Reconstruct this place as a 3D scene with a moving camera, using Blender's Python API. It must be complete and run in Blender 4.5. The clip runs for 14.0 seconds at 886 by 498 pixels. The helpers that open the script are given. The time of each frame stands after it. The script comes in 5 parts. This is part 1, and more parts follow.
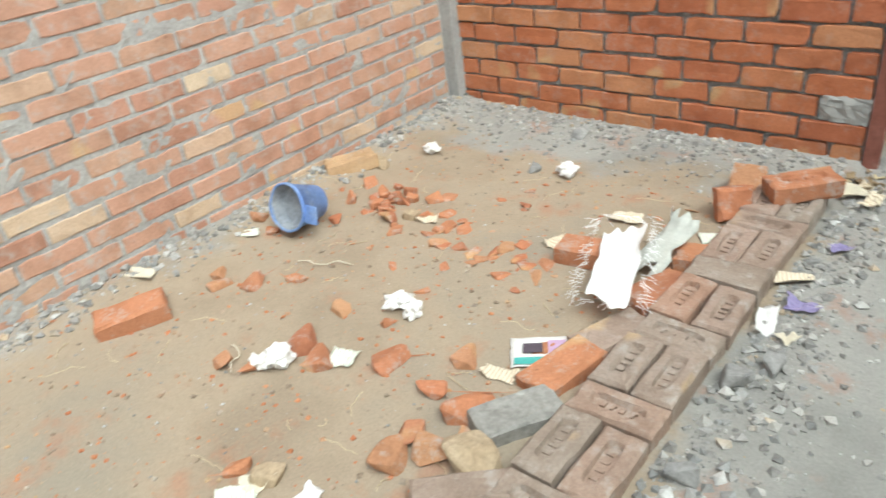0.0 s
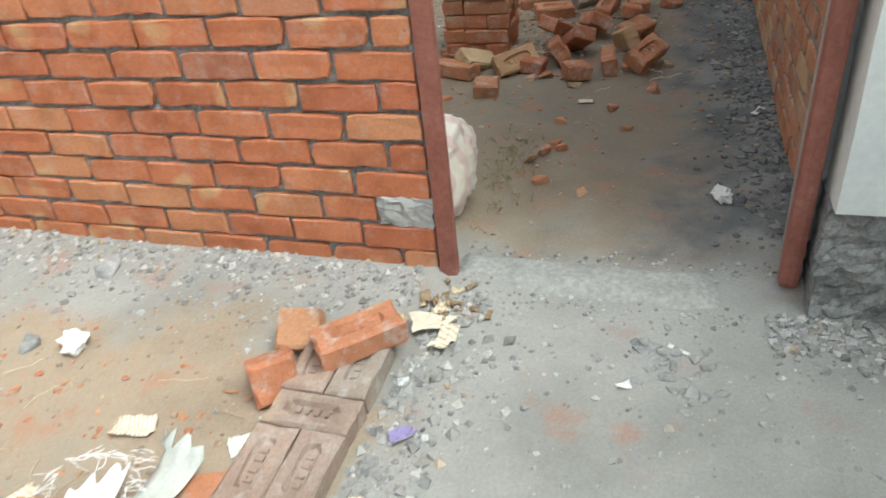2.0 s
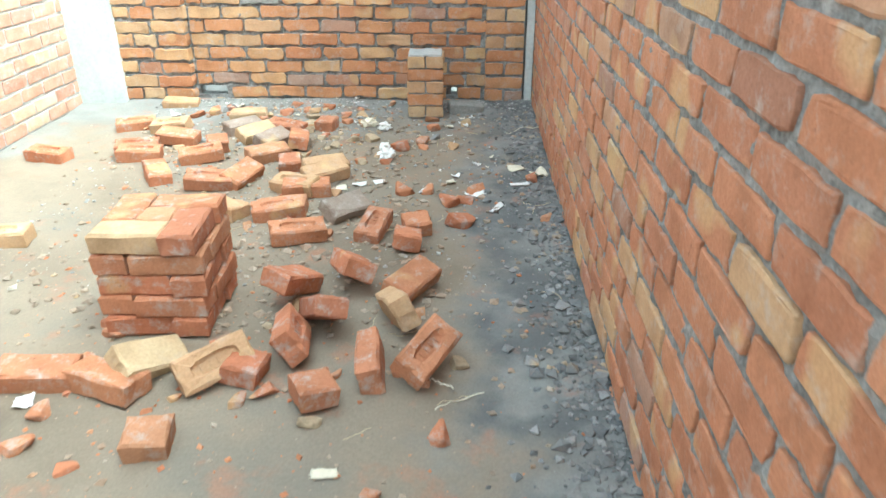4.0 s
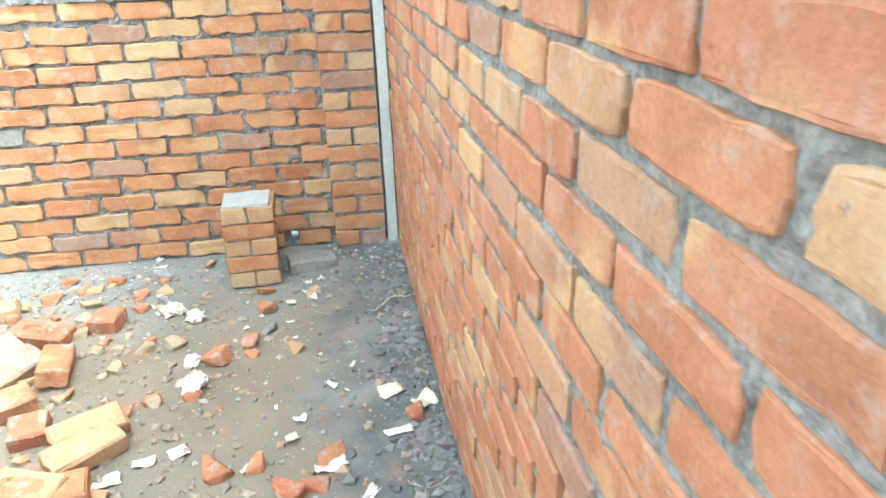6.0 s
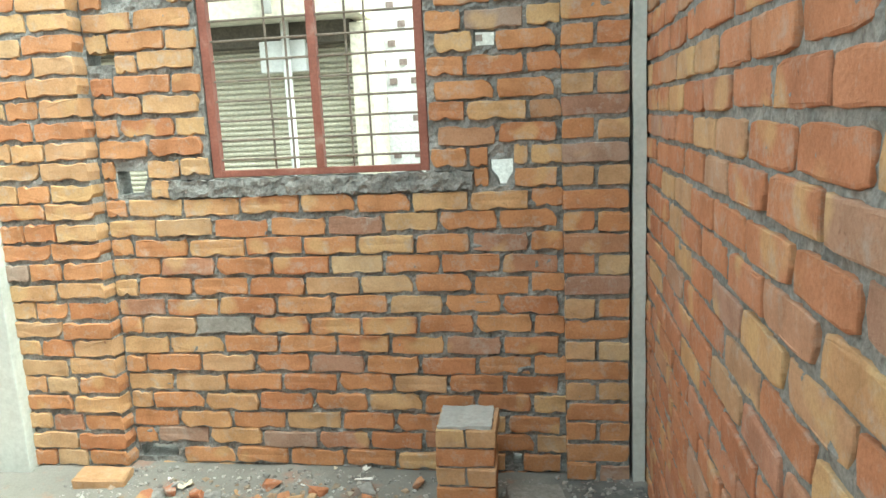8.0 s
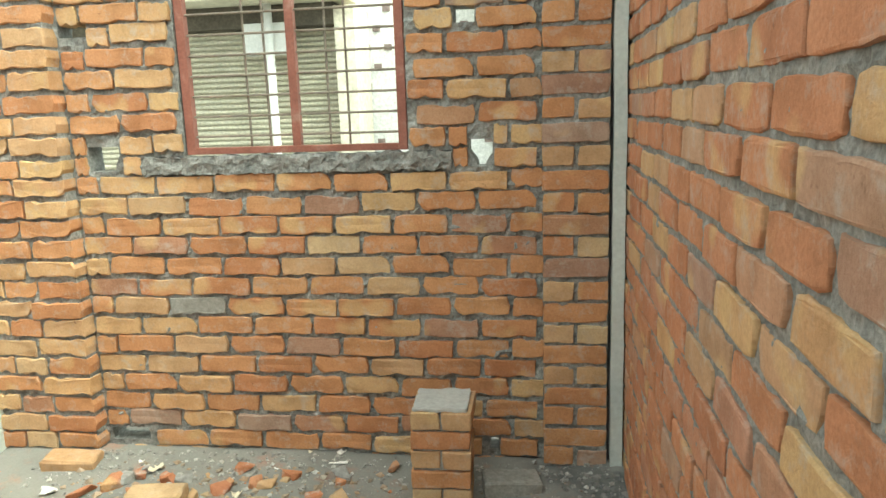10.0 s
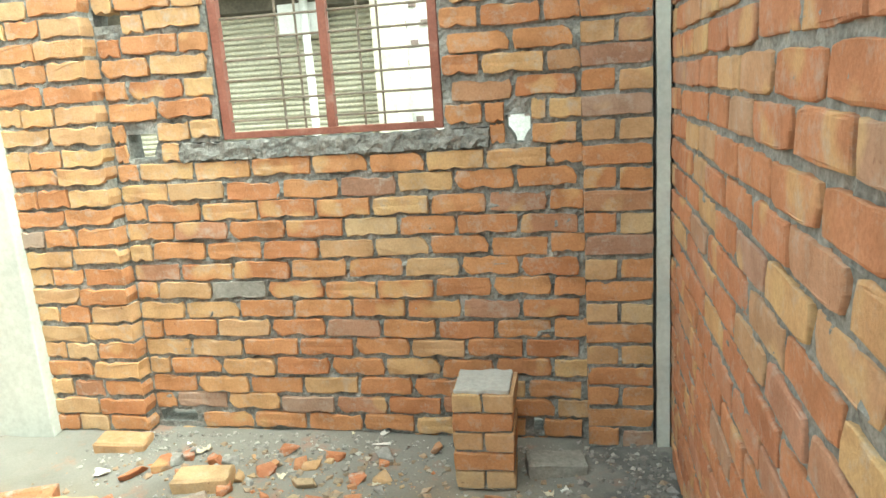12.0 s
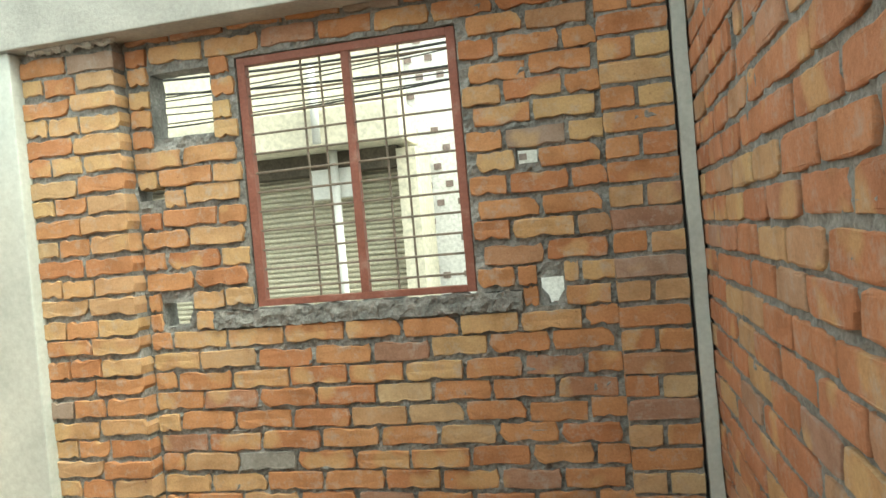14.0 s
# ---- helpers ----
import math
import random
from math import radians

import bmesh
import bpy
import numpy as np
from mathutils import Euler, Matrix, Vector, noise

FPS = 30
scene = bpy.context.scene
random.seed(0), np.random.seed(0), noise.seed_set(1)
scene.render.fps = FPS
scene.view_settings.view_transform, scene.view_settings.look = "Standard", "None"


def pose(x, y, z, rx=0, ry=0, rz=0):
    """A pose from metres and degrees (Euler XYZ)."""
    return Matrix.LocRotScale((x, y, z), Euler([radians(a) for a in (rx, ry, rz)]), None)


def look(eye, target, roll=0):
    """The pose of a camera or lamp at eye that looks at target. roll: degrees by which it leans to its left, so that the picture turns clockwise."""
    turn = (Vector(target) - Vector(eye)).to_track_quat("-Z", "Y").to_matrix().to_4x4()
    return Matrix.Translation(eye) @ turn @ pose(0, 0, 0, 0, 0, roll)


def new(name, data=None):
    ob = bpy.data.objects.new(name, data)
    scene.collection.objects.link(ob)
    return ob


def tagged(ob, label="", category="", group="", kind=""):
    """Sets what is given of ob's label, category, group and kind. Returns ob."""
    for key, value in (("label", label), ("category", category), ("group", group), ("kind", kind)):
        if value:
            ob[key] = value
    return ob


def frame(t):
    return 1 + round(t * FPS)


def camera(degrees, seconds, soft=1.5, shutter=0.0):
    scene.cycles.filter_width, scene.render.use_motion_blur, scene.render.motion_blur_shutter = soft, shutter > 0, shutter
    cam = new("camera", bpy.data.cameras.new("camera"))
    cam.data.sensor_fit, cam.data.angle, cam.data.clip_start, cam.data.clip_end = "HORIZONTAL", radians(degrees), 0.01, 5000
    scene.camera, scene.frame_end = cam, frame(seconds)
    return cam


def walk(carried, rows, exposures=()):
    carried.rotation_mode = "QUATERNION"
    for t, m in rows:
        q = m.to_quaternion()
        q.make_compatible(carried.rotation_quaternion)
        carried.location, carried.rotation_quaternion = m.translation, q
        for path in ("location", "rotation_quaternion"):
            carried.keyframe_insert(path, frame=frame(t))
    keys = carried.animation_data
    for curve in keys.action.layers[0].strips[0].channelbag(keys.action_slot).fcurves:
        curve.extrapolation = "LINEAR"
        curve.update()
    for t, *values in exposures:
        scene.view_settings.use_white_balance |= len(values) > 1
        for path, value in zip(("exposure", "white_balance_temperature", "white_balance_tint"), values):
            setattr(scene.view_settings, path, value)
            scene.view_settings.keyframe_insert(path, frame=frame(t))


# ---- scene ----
cam = camera(63.8, 14.0, shutter=0.2)
PATH = [
    (0, (-0.025, 1.036, 1.291), (-1.221, 2.278, 0.28), -7.9),
    (0.5, (0.082, 1.302, 1.283), (-0.923, 2.68, 0.237), -12.2),
    (1, (0.217, 1.514, 1.312), (-0.888, 2.883, 0.36), -10.7),
    (1.5, (0.187, 1.835, 1.264), (-0.671, 3.285, 0.186), -7.9),
    (2, (0.119, 2.165, 1.26), (-0.455, 3.744, 0.175), -6.6),
    (2.5, (0.121, 2.612, 1.229), (-0.367, 4.19, 0.101), -8.7),
    (3, (0.14, 3.064, 1.236), (-0.241, 4.788, 0.296), -5.5),
    (3.2, (0.076, 3.204, 1.24), (-0.18, 4.982, 0.36), -2.9),
    (5.3, (0.193, 4.995, 1.485), (0.432, 6.757, 0.569), -1.7),
    (5.5, (0.205, 5.081, 1.492), (0.553, 6.829, 0.585), -2.3),
    (6, (0.249, 5.352, 1.496), (0.532, 7.158, 0.687), -2.0),
    (6.5, (0.248, 5.532, 1.525), (0.175, 7.412, 0.844), -3.4),
    (7, (0.166, 5.725, 1.606), (-0.035, 7.669, 1.182), -0.2),
    (7.2, (0.168, 5.832, 1.605), (-0.063, 7.782, 1.223), -1.6),
    (9.3, (0.227, 5.993, 1.515), (-0.136, 7.925, 1.149), -2.1),
    (9.5, (0.226, 5.99, 1.513), (-0.102, 7.927, 1.139), -2.3),
    (10, (0.224, 5.994, 1.516), (-0.048, 7.937, 1.128), -1.9),
    (10.5, (0.217, 5.994, 1.5), (-0.035, 7.919, 1.017), 0.2),
    (11, (0.234, 6.02, 1.513), (-0.066, 7.927, 0.987), -2.8),
    (11.5, (0.245, 6.047, 1.51), (-0.084, 7.965, 1.046), -3.3),
    (12, (0.237, 6.048, 1.522), (-0.157, 7.957, 1.073), -3.9),
    (12.5, (0.231, 6.015, 1.54), (-0.17, 7.943, 1.19), -2.3),
    (13, (0.229, 5.982, 1.554), (-0.08, 7.939, 1.279), -1.0),
    (13.5, (0.214, 6.015, 1.581), (-0.156, 7.977, 1.466), -1.9),
    (14, (0.192, 6.074, 1.582), (-0.244, 8.026, 1.549), -5.1),
]
EXPOSURES = [(0.0, 1.13, 6100, 0), (1.5, 1.13, 6100, 0), (2.0, 1.38, 6000, 0), (2.5, 1.85, 5900, 0), (3.0, 2.25, 5700, -4), (5.3, 3.42, 5500, -10), (6.3, 3.51, 5500, -10), (7.0, 2.73, 5700, -10), (9.3, 2.3, 6700, -12), (10.5, 2.31, 6700, -12), (11.5, 2.76, 6600, -13), (12.0, 2.66, 6600, -13), (13.0, 2.66, 6700, -12), (13.5, 2.3, 6900, -10), (14.0, 1.95, 6900, -10)]
walk(cam, [(t, look(eye, target, roll)) for t, eye, target, roll in PATH], EXPOSURES)

# ---- world, sun, exposure ----
world = bpy.data.worlds.new("overcast_sky")
scene.world = world
world.use_nodes = True
wn, wl = world.node_tree.nodes, world.node_tree.links
sky = wn.new("ShaderNodeTexSky")
sky.sky_type, sky.sun_disc = "NISHITA", False
sky.sun_elevation, sky.sun_rotation = radians(57), radians(110)
sky.air_density, sky.dust_density, sky.ozone_density = 1.0, 4.0, 1.0
haze = wn.new("ShaderNodeHueSaturation")
haze.inputs["Saturation"].default_value = 0.25
wl.new(sky.outputs[0], haze.inputs["Color"])
wl.new(haze.outputs[0], wn["Background"].inputs["Color"])
wn["Background"].inputs["Strength"].default_value = 0.15
sun = new("sun", bpy.data.lights.new("sun", "SUN"))
sun.data.energy, sun.data.angle, sun.data.color = 0.6, radians(35), (1.0, 0.95, 0.88)
sun.matrix_world = look((6, 1.8, 9.8), (0, 4, 0))


# ---- materials ----
def ramp(nt, fac, stops):
    r = nt.nodes.new("ShaderNodeValToRGB")
    e = r.color_ramp.elements
    while len(e) < len(stops):
        e.new(0.5)
    for k, (p, c) in enumerate(stops):
        e[k].position, e[k].color = p, (*c, 1)
    nt.links.new(fac, r.inputs["Fac"])
    return r.outputs["Color"]


def noise_tex(nt, vec, scale, detail=4.0, rough=0.55):
    n = nt.nodes.new("ShaderNodeTexNoise")
    n.inputs["Scale"].default_value, n.inputs["Detail"].default_value, n.inputs["Roughness"].default_value = scale, detail, rough
    nt.links.new(vec, n.inputs["Vector"])
    return n.outputs["Fac"]


def mix(nt, fac, a, b, mode="MIX"):
    m = nt.nodes.new("ShaderNodeMix")
    m.data_type, m.blend_type = "RGBA", mode
    for sock, v in ((m.inputs["Factor"], fac), (m.inputs["A"], a), (m.inputs["B"], b)):
        if isinstance(v, bpy.types.NodeSocket):
            nt.links.new(v, sock)
        elif isinstance(v, tuple):
            sock.default_value = (*v, 1)
        else:
            sock.default_value = v
    return m.outputs["Result"]


def blank(name, rough=0.9, metal=0.0):
    m = bpy.data.materials.new(name)
    m.use_nodes = True
    nt = m.node_tree
    b = nt.nodes["Principled BSDF"]
    b.inputs["Roughness"].default_value, b.inputs["Metallic"].default_value = rough, metal
    b.inputs["Specular IOR Level"].default_value = 0.25
    geo = nt.nodes.new("ShaderNodeNewGeometry")
    return m, nt, b, geo


def bump(nt, b, height, strength, dist):
    n = nt.nodes.new("ShaderNodeBump")
    n.inputs["Strength"].default_value, n.inputs["Distance"].default_value = strength, dist
    nt.links.new(height, n.inputs["Height"])
    nt.links.new(n.outputs[0], b.inputs["Normal"])


def surface(name, stops, scale=6.0, fine=60.0, rough=0.9, relief=0.004, metal=0.0, speck=0.35):
    """A mottled surface: broad tone from stops, fine grain over it, and relief."""
    m, nt, b, geo = blank(name, rough, metal)
    broad = noise_tex(nt, geo.outputs["Position"], scale, 5)
    grain = noise_tex(nt, geo.outputs["Position"], fine, 5, 0.7)
    col = ramp(nt, broad, stops)
    g = ramp(nt, grain, [(0.3, (1 - speck,) * 3), (0.7, (1 + speck * 0.3,) * 3)])
    nt.links.new(mix(nt, 1.0, col, g, "MULTIPLY"), b.inputs["Base Color"])
    if relief:
        bump(nt, b, grain, 0.7, relief)
    return m


def brick_material(name, palette, per_island=False, grey=0.35, relief=0.0028, buff=0.64):
    """Fired clay: each piece has its own tone, with burnt patches, cement smears and pits."""
    m, nt, b, geo = blank(name, 0.92)
    if per_island:
        rnd = geo.outputs["Random Per Island"]
    else:
        rnd = nt.nodes.new("ShaderNodeObjectInfo").outputs["Random"]
    own = ramp(nt, rnd, palette)
    pos = nt.nodes.new("ShaderNodeVectorMath")
    pos.operation = "ADD"
    nt.links.new(geo.outputs["Position"], pos.inputs[0])
    comb = nt.nodes.new("ShaderNodeCombineXYZ")
    nt.links.new(rnd, comb.inputs[0])
    nt.links.new(comb.outputs[0], pos.inputs[1])
    p = pos.outputs[0]
    broad = noise_tex(nt, p, 8, 3)
    tone = ramp(nt, broad, [(0.3, (0.80, 0.78, 0.76)), (0.5, (1, 1, 1)), (0.7, (1.1, 1.14, 1.18))])
    col = mix(nt, 1.0, own, tone, "MULTIPLY")
    fired = noise_tex(nt, p, 5.5, 2, 0.4)
    col = mix(nt, ramp(nt, fired, [(buff, (0, 0, 0)), (buff + 0.07, (0.6, 0.6, 0.6))]), col, (0.56, 0.39, 0.20))
    grain = noise_tex(nt, p, 110, 6, 0.75)
    col = mix(nt, 1.0, col, ramp(nt, grain, [(0.3, (0.80, 0.78, 0.76)), (0.6, (1.05, 1.05, 1.05))]), "MULTIPLY")
    smear = noise_tex(nt, p, 17, 6, 0.75)
    col = mix(nt, ramp(nt, smear, [(0.52, (0, 0, 0)), (0.70, (grey,) * 3)]), col, (0.44, 0.41, 0.37))
    pits = noise_tex(nt, p, 45, 3, 0.5)
    col = mix(nt, ramp(nt, pits, [(0.70, (0, 0, 0)), (0.78, (0.6, 0.6, 0.6))]), col, (0.13, 0.06, 0.04))
    nt.links.new(col, b.inputs["Base Color"])
    mid = noise_tex(nt, p, 28, 5, 0.65)
    h = mix(nt, 0.5, grain, mid)
    bump(nt, b, h, 1.0, relief)
    return m


RED = [(0.0, (0.45, 0.16, 0.075)), (0.25, (0.49, 0.185, 0.09)), (0.5, (0.41, 0.14, 0.07)), (0.72, (0.49, 0.195, 0.095)), (0.95, (0.51, 0.245, 0.125)), (1.0, (0.36, 0.14, 0.085))]
WARM = [(0.0, (0.46, 0.225, 0.11)), (0.26, (0.49, 0.255, 0.125)), (0.48, (0.42, 0.19, 0.095)), (0.70, (0.49, 0.26, 0.13)), (0.84, (0.53, 0.37, 0.19)), (0.95, (0.38, 0.20, 0.125)), (1.0, (0.33, 0.30, 0.26))]
PALE = [(0.0, (0.47, 0.26, 0.18)), (0.3, (0.52, 0.31, 0.22)), (0.6, (0.44, 0.235, 0.165)), (0.85, (0.54, 0.37, 0.26)), (0.95, (0.58, 0.46, 0.32)), (1.0, (0.42, 0.245, 0.185))]
M_RED, M_RED_J = brick_material("red_brick", RED), brick_material("red_brick_rest", RED, True)
M_WARM, M_WARM_J = brick_material("orange_brick", WARM, grey=0.6, relief=0.005, buff=0.61), brick_material("orange_brick_rest", WARM, True, 0.6, 0.005, 0.61)
ROSY = [(0.0, (0.45, 0.205, 0.115)), (0.28, (0.47, 0.225, 0.125)), (0.48, (0.40, 0.18, 0.105)), (0.66, (0.46, 0.21, 0.115)), (0.80, (0.42, 0.225, 0.155)), (0.92, (0.50, 0.33, 0.18)), (1.0, (0.37, 0.225, 0.17))]
M_ROSY, M_ROSY_J = brick_material("rosy_brick", ROSY, grey=0.55, relief=0.006, buff=0.60), brick_material("rosy_brick_rest", ROSY, True, 0.55, 0.006, 0.60)
M_PALE, M_PALE_J = brick_material("dusty_brick", PALE, grey=0.8), brick_material("dusty_brick_rest", PALE, True, 0.8)
M_BUFF = brick_material("buff_brick", [(0.0, (0.50, 0.30, 0.155)), (0.5, (0.52, 0.34, 0.18)), (1.0, (0.48, 0.28, 0.15))], grey=0.6, relief=0.006, buff=0.52)
M_BROWN = brick_material("brown_brick", [(0.0, (0.34, 0.19, 0.125)), (0.6, (0.36, 0.22, 0.16)), (1.0, (0.33, 0.16, 0.10))], grey=0.7, relief=0.006)
M_DUSTY = brick_material("trodden_brick", [(0.0, (0.29, 0.235, 0.19)), (0.5, (0.33, 0.24, 0.19)), (0.8, (0.29, 0.25, 0.21)), (1.0, (0.37, 0.235, 0.17))], grey=0.7)
M_MORTAR = surface("cement_mortar", [(0.3, (0.20, 0.206, 0.20)), (0.7, (0.40, 0.40, 0.385))], 11, 75, 0.97, 0.012, speck=0.5)
M_MORTAR_PALE = surface("pale_mortar", [(0.3, (0.36, 0.35, 0.33)), (0.7, (0.50, 0.49, 0.46))], 7, 70, 0.95, 0.005)
M_CONCRETE = surface("grey_concrete", [(0.3, (0.33, 0.335, 0.32)), (0.7, (0.46, 0.46, 0.44))], 4, 55, 0.9, 0.003, speck=0.2)
M_PLASTER = surface("white_plaster", [(0.3, (0.62, 0.66, 0.64)), (0.7, (0.74, 0.77, 0.74))], 3, 40, 0.85, 0.0015, speck=0.1)
M_WHITEWASH = surface("thin_whitewash", [(0.3, (0.45, 0.49, 0.47)), (0.7, (0.58, 0.62, 0.59))], 2.5, 40, 0.88, 0.002, speck=0.15)
M_SCREED = surface("dusty_screed", [(0.3, (0.31, 0.305, 0.28)), (0.7, (0.43, 0.42, 0.39))], 6, 60, 0.95, 0.004)
M_PAINT = surface("red_oxide_paint", [(0.3, (0.24, 0.092, 0.068)), (0.6, (0.30, 0.122, 0.092)), (0.75, (0.40, 0.23, 0.19))], 9, 80, 0.5, 0.0012, speck=0.25)
M_STEEL = surface("dusty_steel_rod", [(0.3, (0.20, 0.17, 0.14)), (0.7, (0.30, 0.25, 0.2))], 20, 90, 0.6, 0)
M_SLAB = surface("shuttered_concrete", [(0.3, (0.24, 0.24, 0.225)), (0.7, (0.34, 0.335, 0.32))], 3, 50, 0.9, 0.003)


def ground_material():
    """Sandy clay and grey cement dust, parted by ragged edges."""
    m, nt, b, geo = blank("building_ground", 0.97)
    p = geo.outputs["Position"]
    sep = nt.nodes.new("ShaderNodeSeparateXYZ")
    nt.links.new(p, sep.inputs[0])
    wob = noise_tex(nt, p, 2.3, 5, 0.6)

    def op(kind, a, c):
        n = nt.nodes.new("ShaderNodeMath")
        n.operation = kind
        for k, v in enumerate((a, c)):
            if isinstance(v, bpy.types.NodeSocket):
                nt.links.new(v, n.inputs[k])
            else:
                n.inputs[k].default_value = v
        return n.outputs[0]

    def step(v, lo, hi):
        n = nt.nodes.new("ShaderNodeMapRange")
        n.interpolation_type = "SMOOTHSTEP"
        n.inputs["From Min"].default_value, n.inputs["From Max"].default_value = lo, hi
        nt.links.new(v, n.inputs["Value"])
        return n.outputs[0]

    w = op("MULTIPLY", op("SUBTRACT", wob, 0.5), 1.1)
    x, y = op("ADD", sep.outputs["X"], w), op("ADD", sep.outputs["Y"], w)
    right_of_border = op("MULTIPLY", step(x, -0.6, -0.45), op("SUBTRACT", 1.0, step(y, 3.9, 4.3)))
    by_partition = op("MULTIPLY", step(y, 3.35, 3.6), op("SUBTRACT", 1.0, step(y, 3.9, 4.3)))
    by_right = op("MULTIPLY", step(x, 0.0, 0.35), step(y, 3.7, 4.2))
    far_end = step(y, 7.9, 8.6)
    left_edge = op("SUBTRACT", 1.0, step(x, -2.55, -2.35))
    grey = op("MAXIMUM", op("MAXIMUM", right_of_border, by_partition), op("MAXIMUM", op("MAXIMUM", by_right, far_end), op("MULTIPLY", left_edge, 0.8)))
    blot = noise_tex(nt, p, 1.3, 6, 0.6)
    sand = ramp(nt, blot, [(0.32, (0.27, 0.215, 0.155)), (0.52, (0.37, 0.30, 0.22)), (0.7, (0.30, 0.265, 0.21))])
    dust = ramp(nt, blot, [(0.32, (0.25, 0.245, 0.225)), (0.55, (0.36, 0.35, 0.32)), (0.7, (0.29, 0.28, 0.26))])
    # the dust turns darker in blotches beside the right wall
    dark_blots = op("MULTIPLY", by_right, step(noise_tex(nt, p, 3.1, 5), 0.36, 0.56))
    dust = mix(nt, op("MULTIPLY", dark_blots, 0.75), dust, (0.13, 0.135, 0.135))
    col = mix(nt, grey, sand, dust)
    # the whole floor gets darker from the partition inwards
    inner_floor = step(y, 3.9, 4.8)
    col = mix(nt, inner_floor, col, mix(nt, 1.0, col, (0.70, 0.71, 0.72), "MULTIPLY"))
    redness = step(noise_tex(nt, p, 4.7, 6, 0.65), 0.55, 0.70)
    col = mix(nt, op("MULTIPLY", redness, 0.4), col, (0.42, 0.17, 0.09))
    grain = noise_tex(nt, p, 120, 6, 0.8)
    col = mix(nt, 1.0, col, ramp(nt, grain, [(0.3, (0.80, 0.80, 0.80)), (0.62, (1.05, 1.05, 1.05))]), "MULTIPLY")
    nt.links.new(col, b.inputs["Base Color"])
    bump(nt, b, mix(nt, 0.6, grain, noise_tex(nt, p, 14, 7, 0.7)), 0.55, 0.012)
    return m


M_GROUND = ground_material()


# ---- mesh helpers ----
def finish(name, bm, material, parent=None, label="", smooth=False):
    me = bpy.data.meshes.new(name)
    bmesh.ops.recalc_face_normals(bm, faces=bm.faces[:])
    bm.to_mesh(me)
    bm.free()
    me.materials.append(material)
    if smooth:
        for p in me.polygons:
            p.use_smooth = True
    ob = new(name, me)
    if parent:
        ob.parent = parent
    if label:
        ob["label"] = label
    return ob


def part(name, bm, material, parent, label="", smooth=False):
    return finish(name, bm, material, parent, label, smooth)


def box(bm, x0, x1, y0, y1, z0, z1, bevel=0.0):
    r = bmesh.ops.create_cube(bm, size=1, matrix=Matrix.Translation(((x0 + x1) / 2, (y0 + y1) / 2, (z0 + z1) / 2)) @ Matrix.Diagonal((x1 - x0, y1 - y0, z1 - z0, 1)))
    if bevel:
        es = {e for v in r["verts"] for e in v.link_edges}
        bmesh.ops.bevel(bm, geom=list(es), offset=bevel, segments=2, affect="EDGES", profile=0.6)
    return bm


def boxed(*a, bevel=0.0):
    return box(bmesh.new(), *a, bevel=bevel)


def rod(bm, a, b, r, n=8):
    a, b = Vector(a), Vector(b)
    d = b - a
    m = Matrix.Translation((a + b) / 2) @ d.to_track_quat("Z", "Y").to_matrix().to_4x4()
    bmesh.ops.create_cone(bm, cap_ends=True, segments=n, radius1=r, radius2=r, depth=d.length, matrix=m)
    return bm


def roughen(bm, amp, scale, seed=0):
    for v in bm.verts:
        v.co += noise.noise_vector(v.co * scale + Vector((seed * 3.7, seed, 0))) * amp


def ground_z(x, y):
    p = Vector((x, y, 0))
    z = 0.012 * noise.noise(p * 1.7) + 0.006 * noise.noise(p * 6.1) + 0.0035 * noise.noise(p * 17)
    if y < 3.9:
        z += 0.045 * max(0, 1 - abs(x + 2.47) / 0.22) + 0.03 * max(0, 1 - abs(y - 3.85) / 0.35) * (x < -0.5)
        z += 0.02 * max(0, 1 - abs(x + 0.36) / 0.18)
    else:
        z += 0.03 * max(0, 1 - abs(x - 0.54) / 0.3) + 0.03 * max(0, 1 - abs(y - 8.8) / 0.3)
    return z


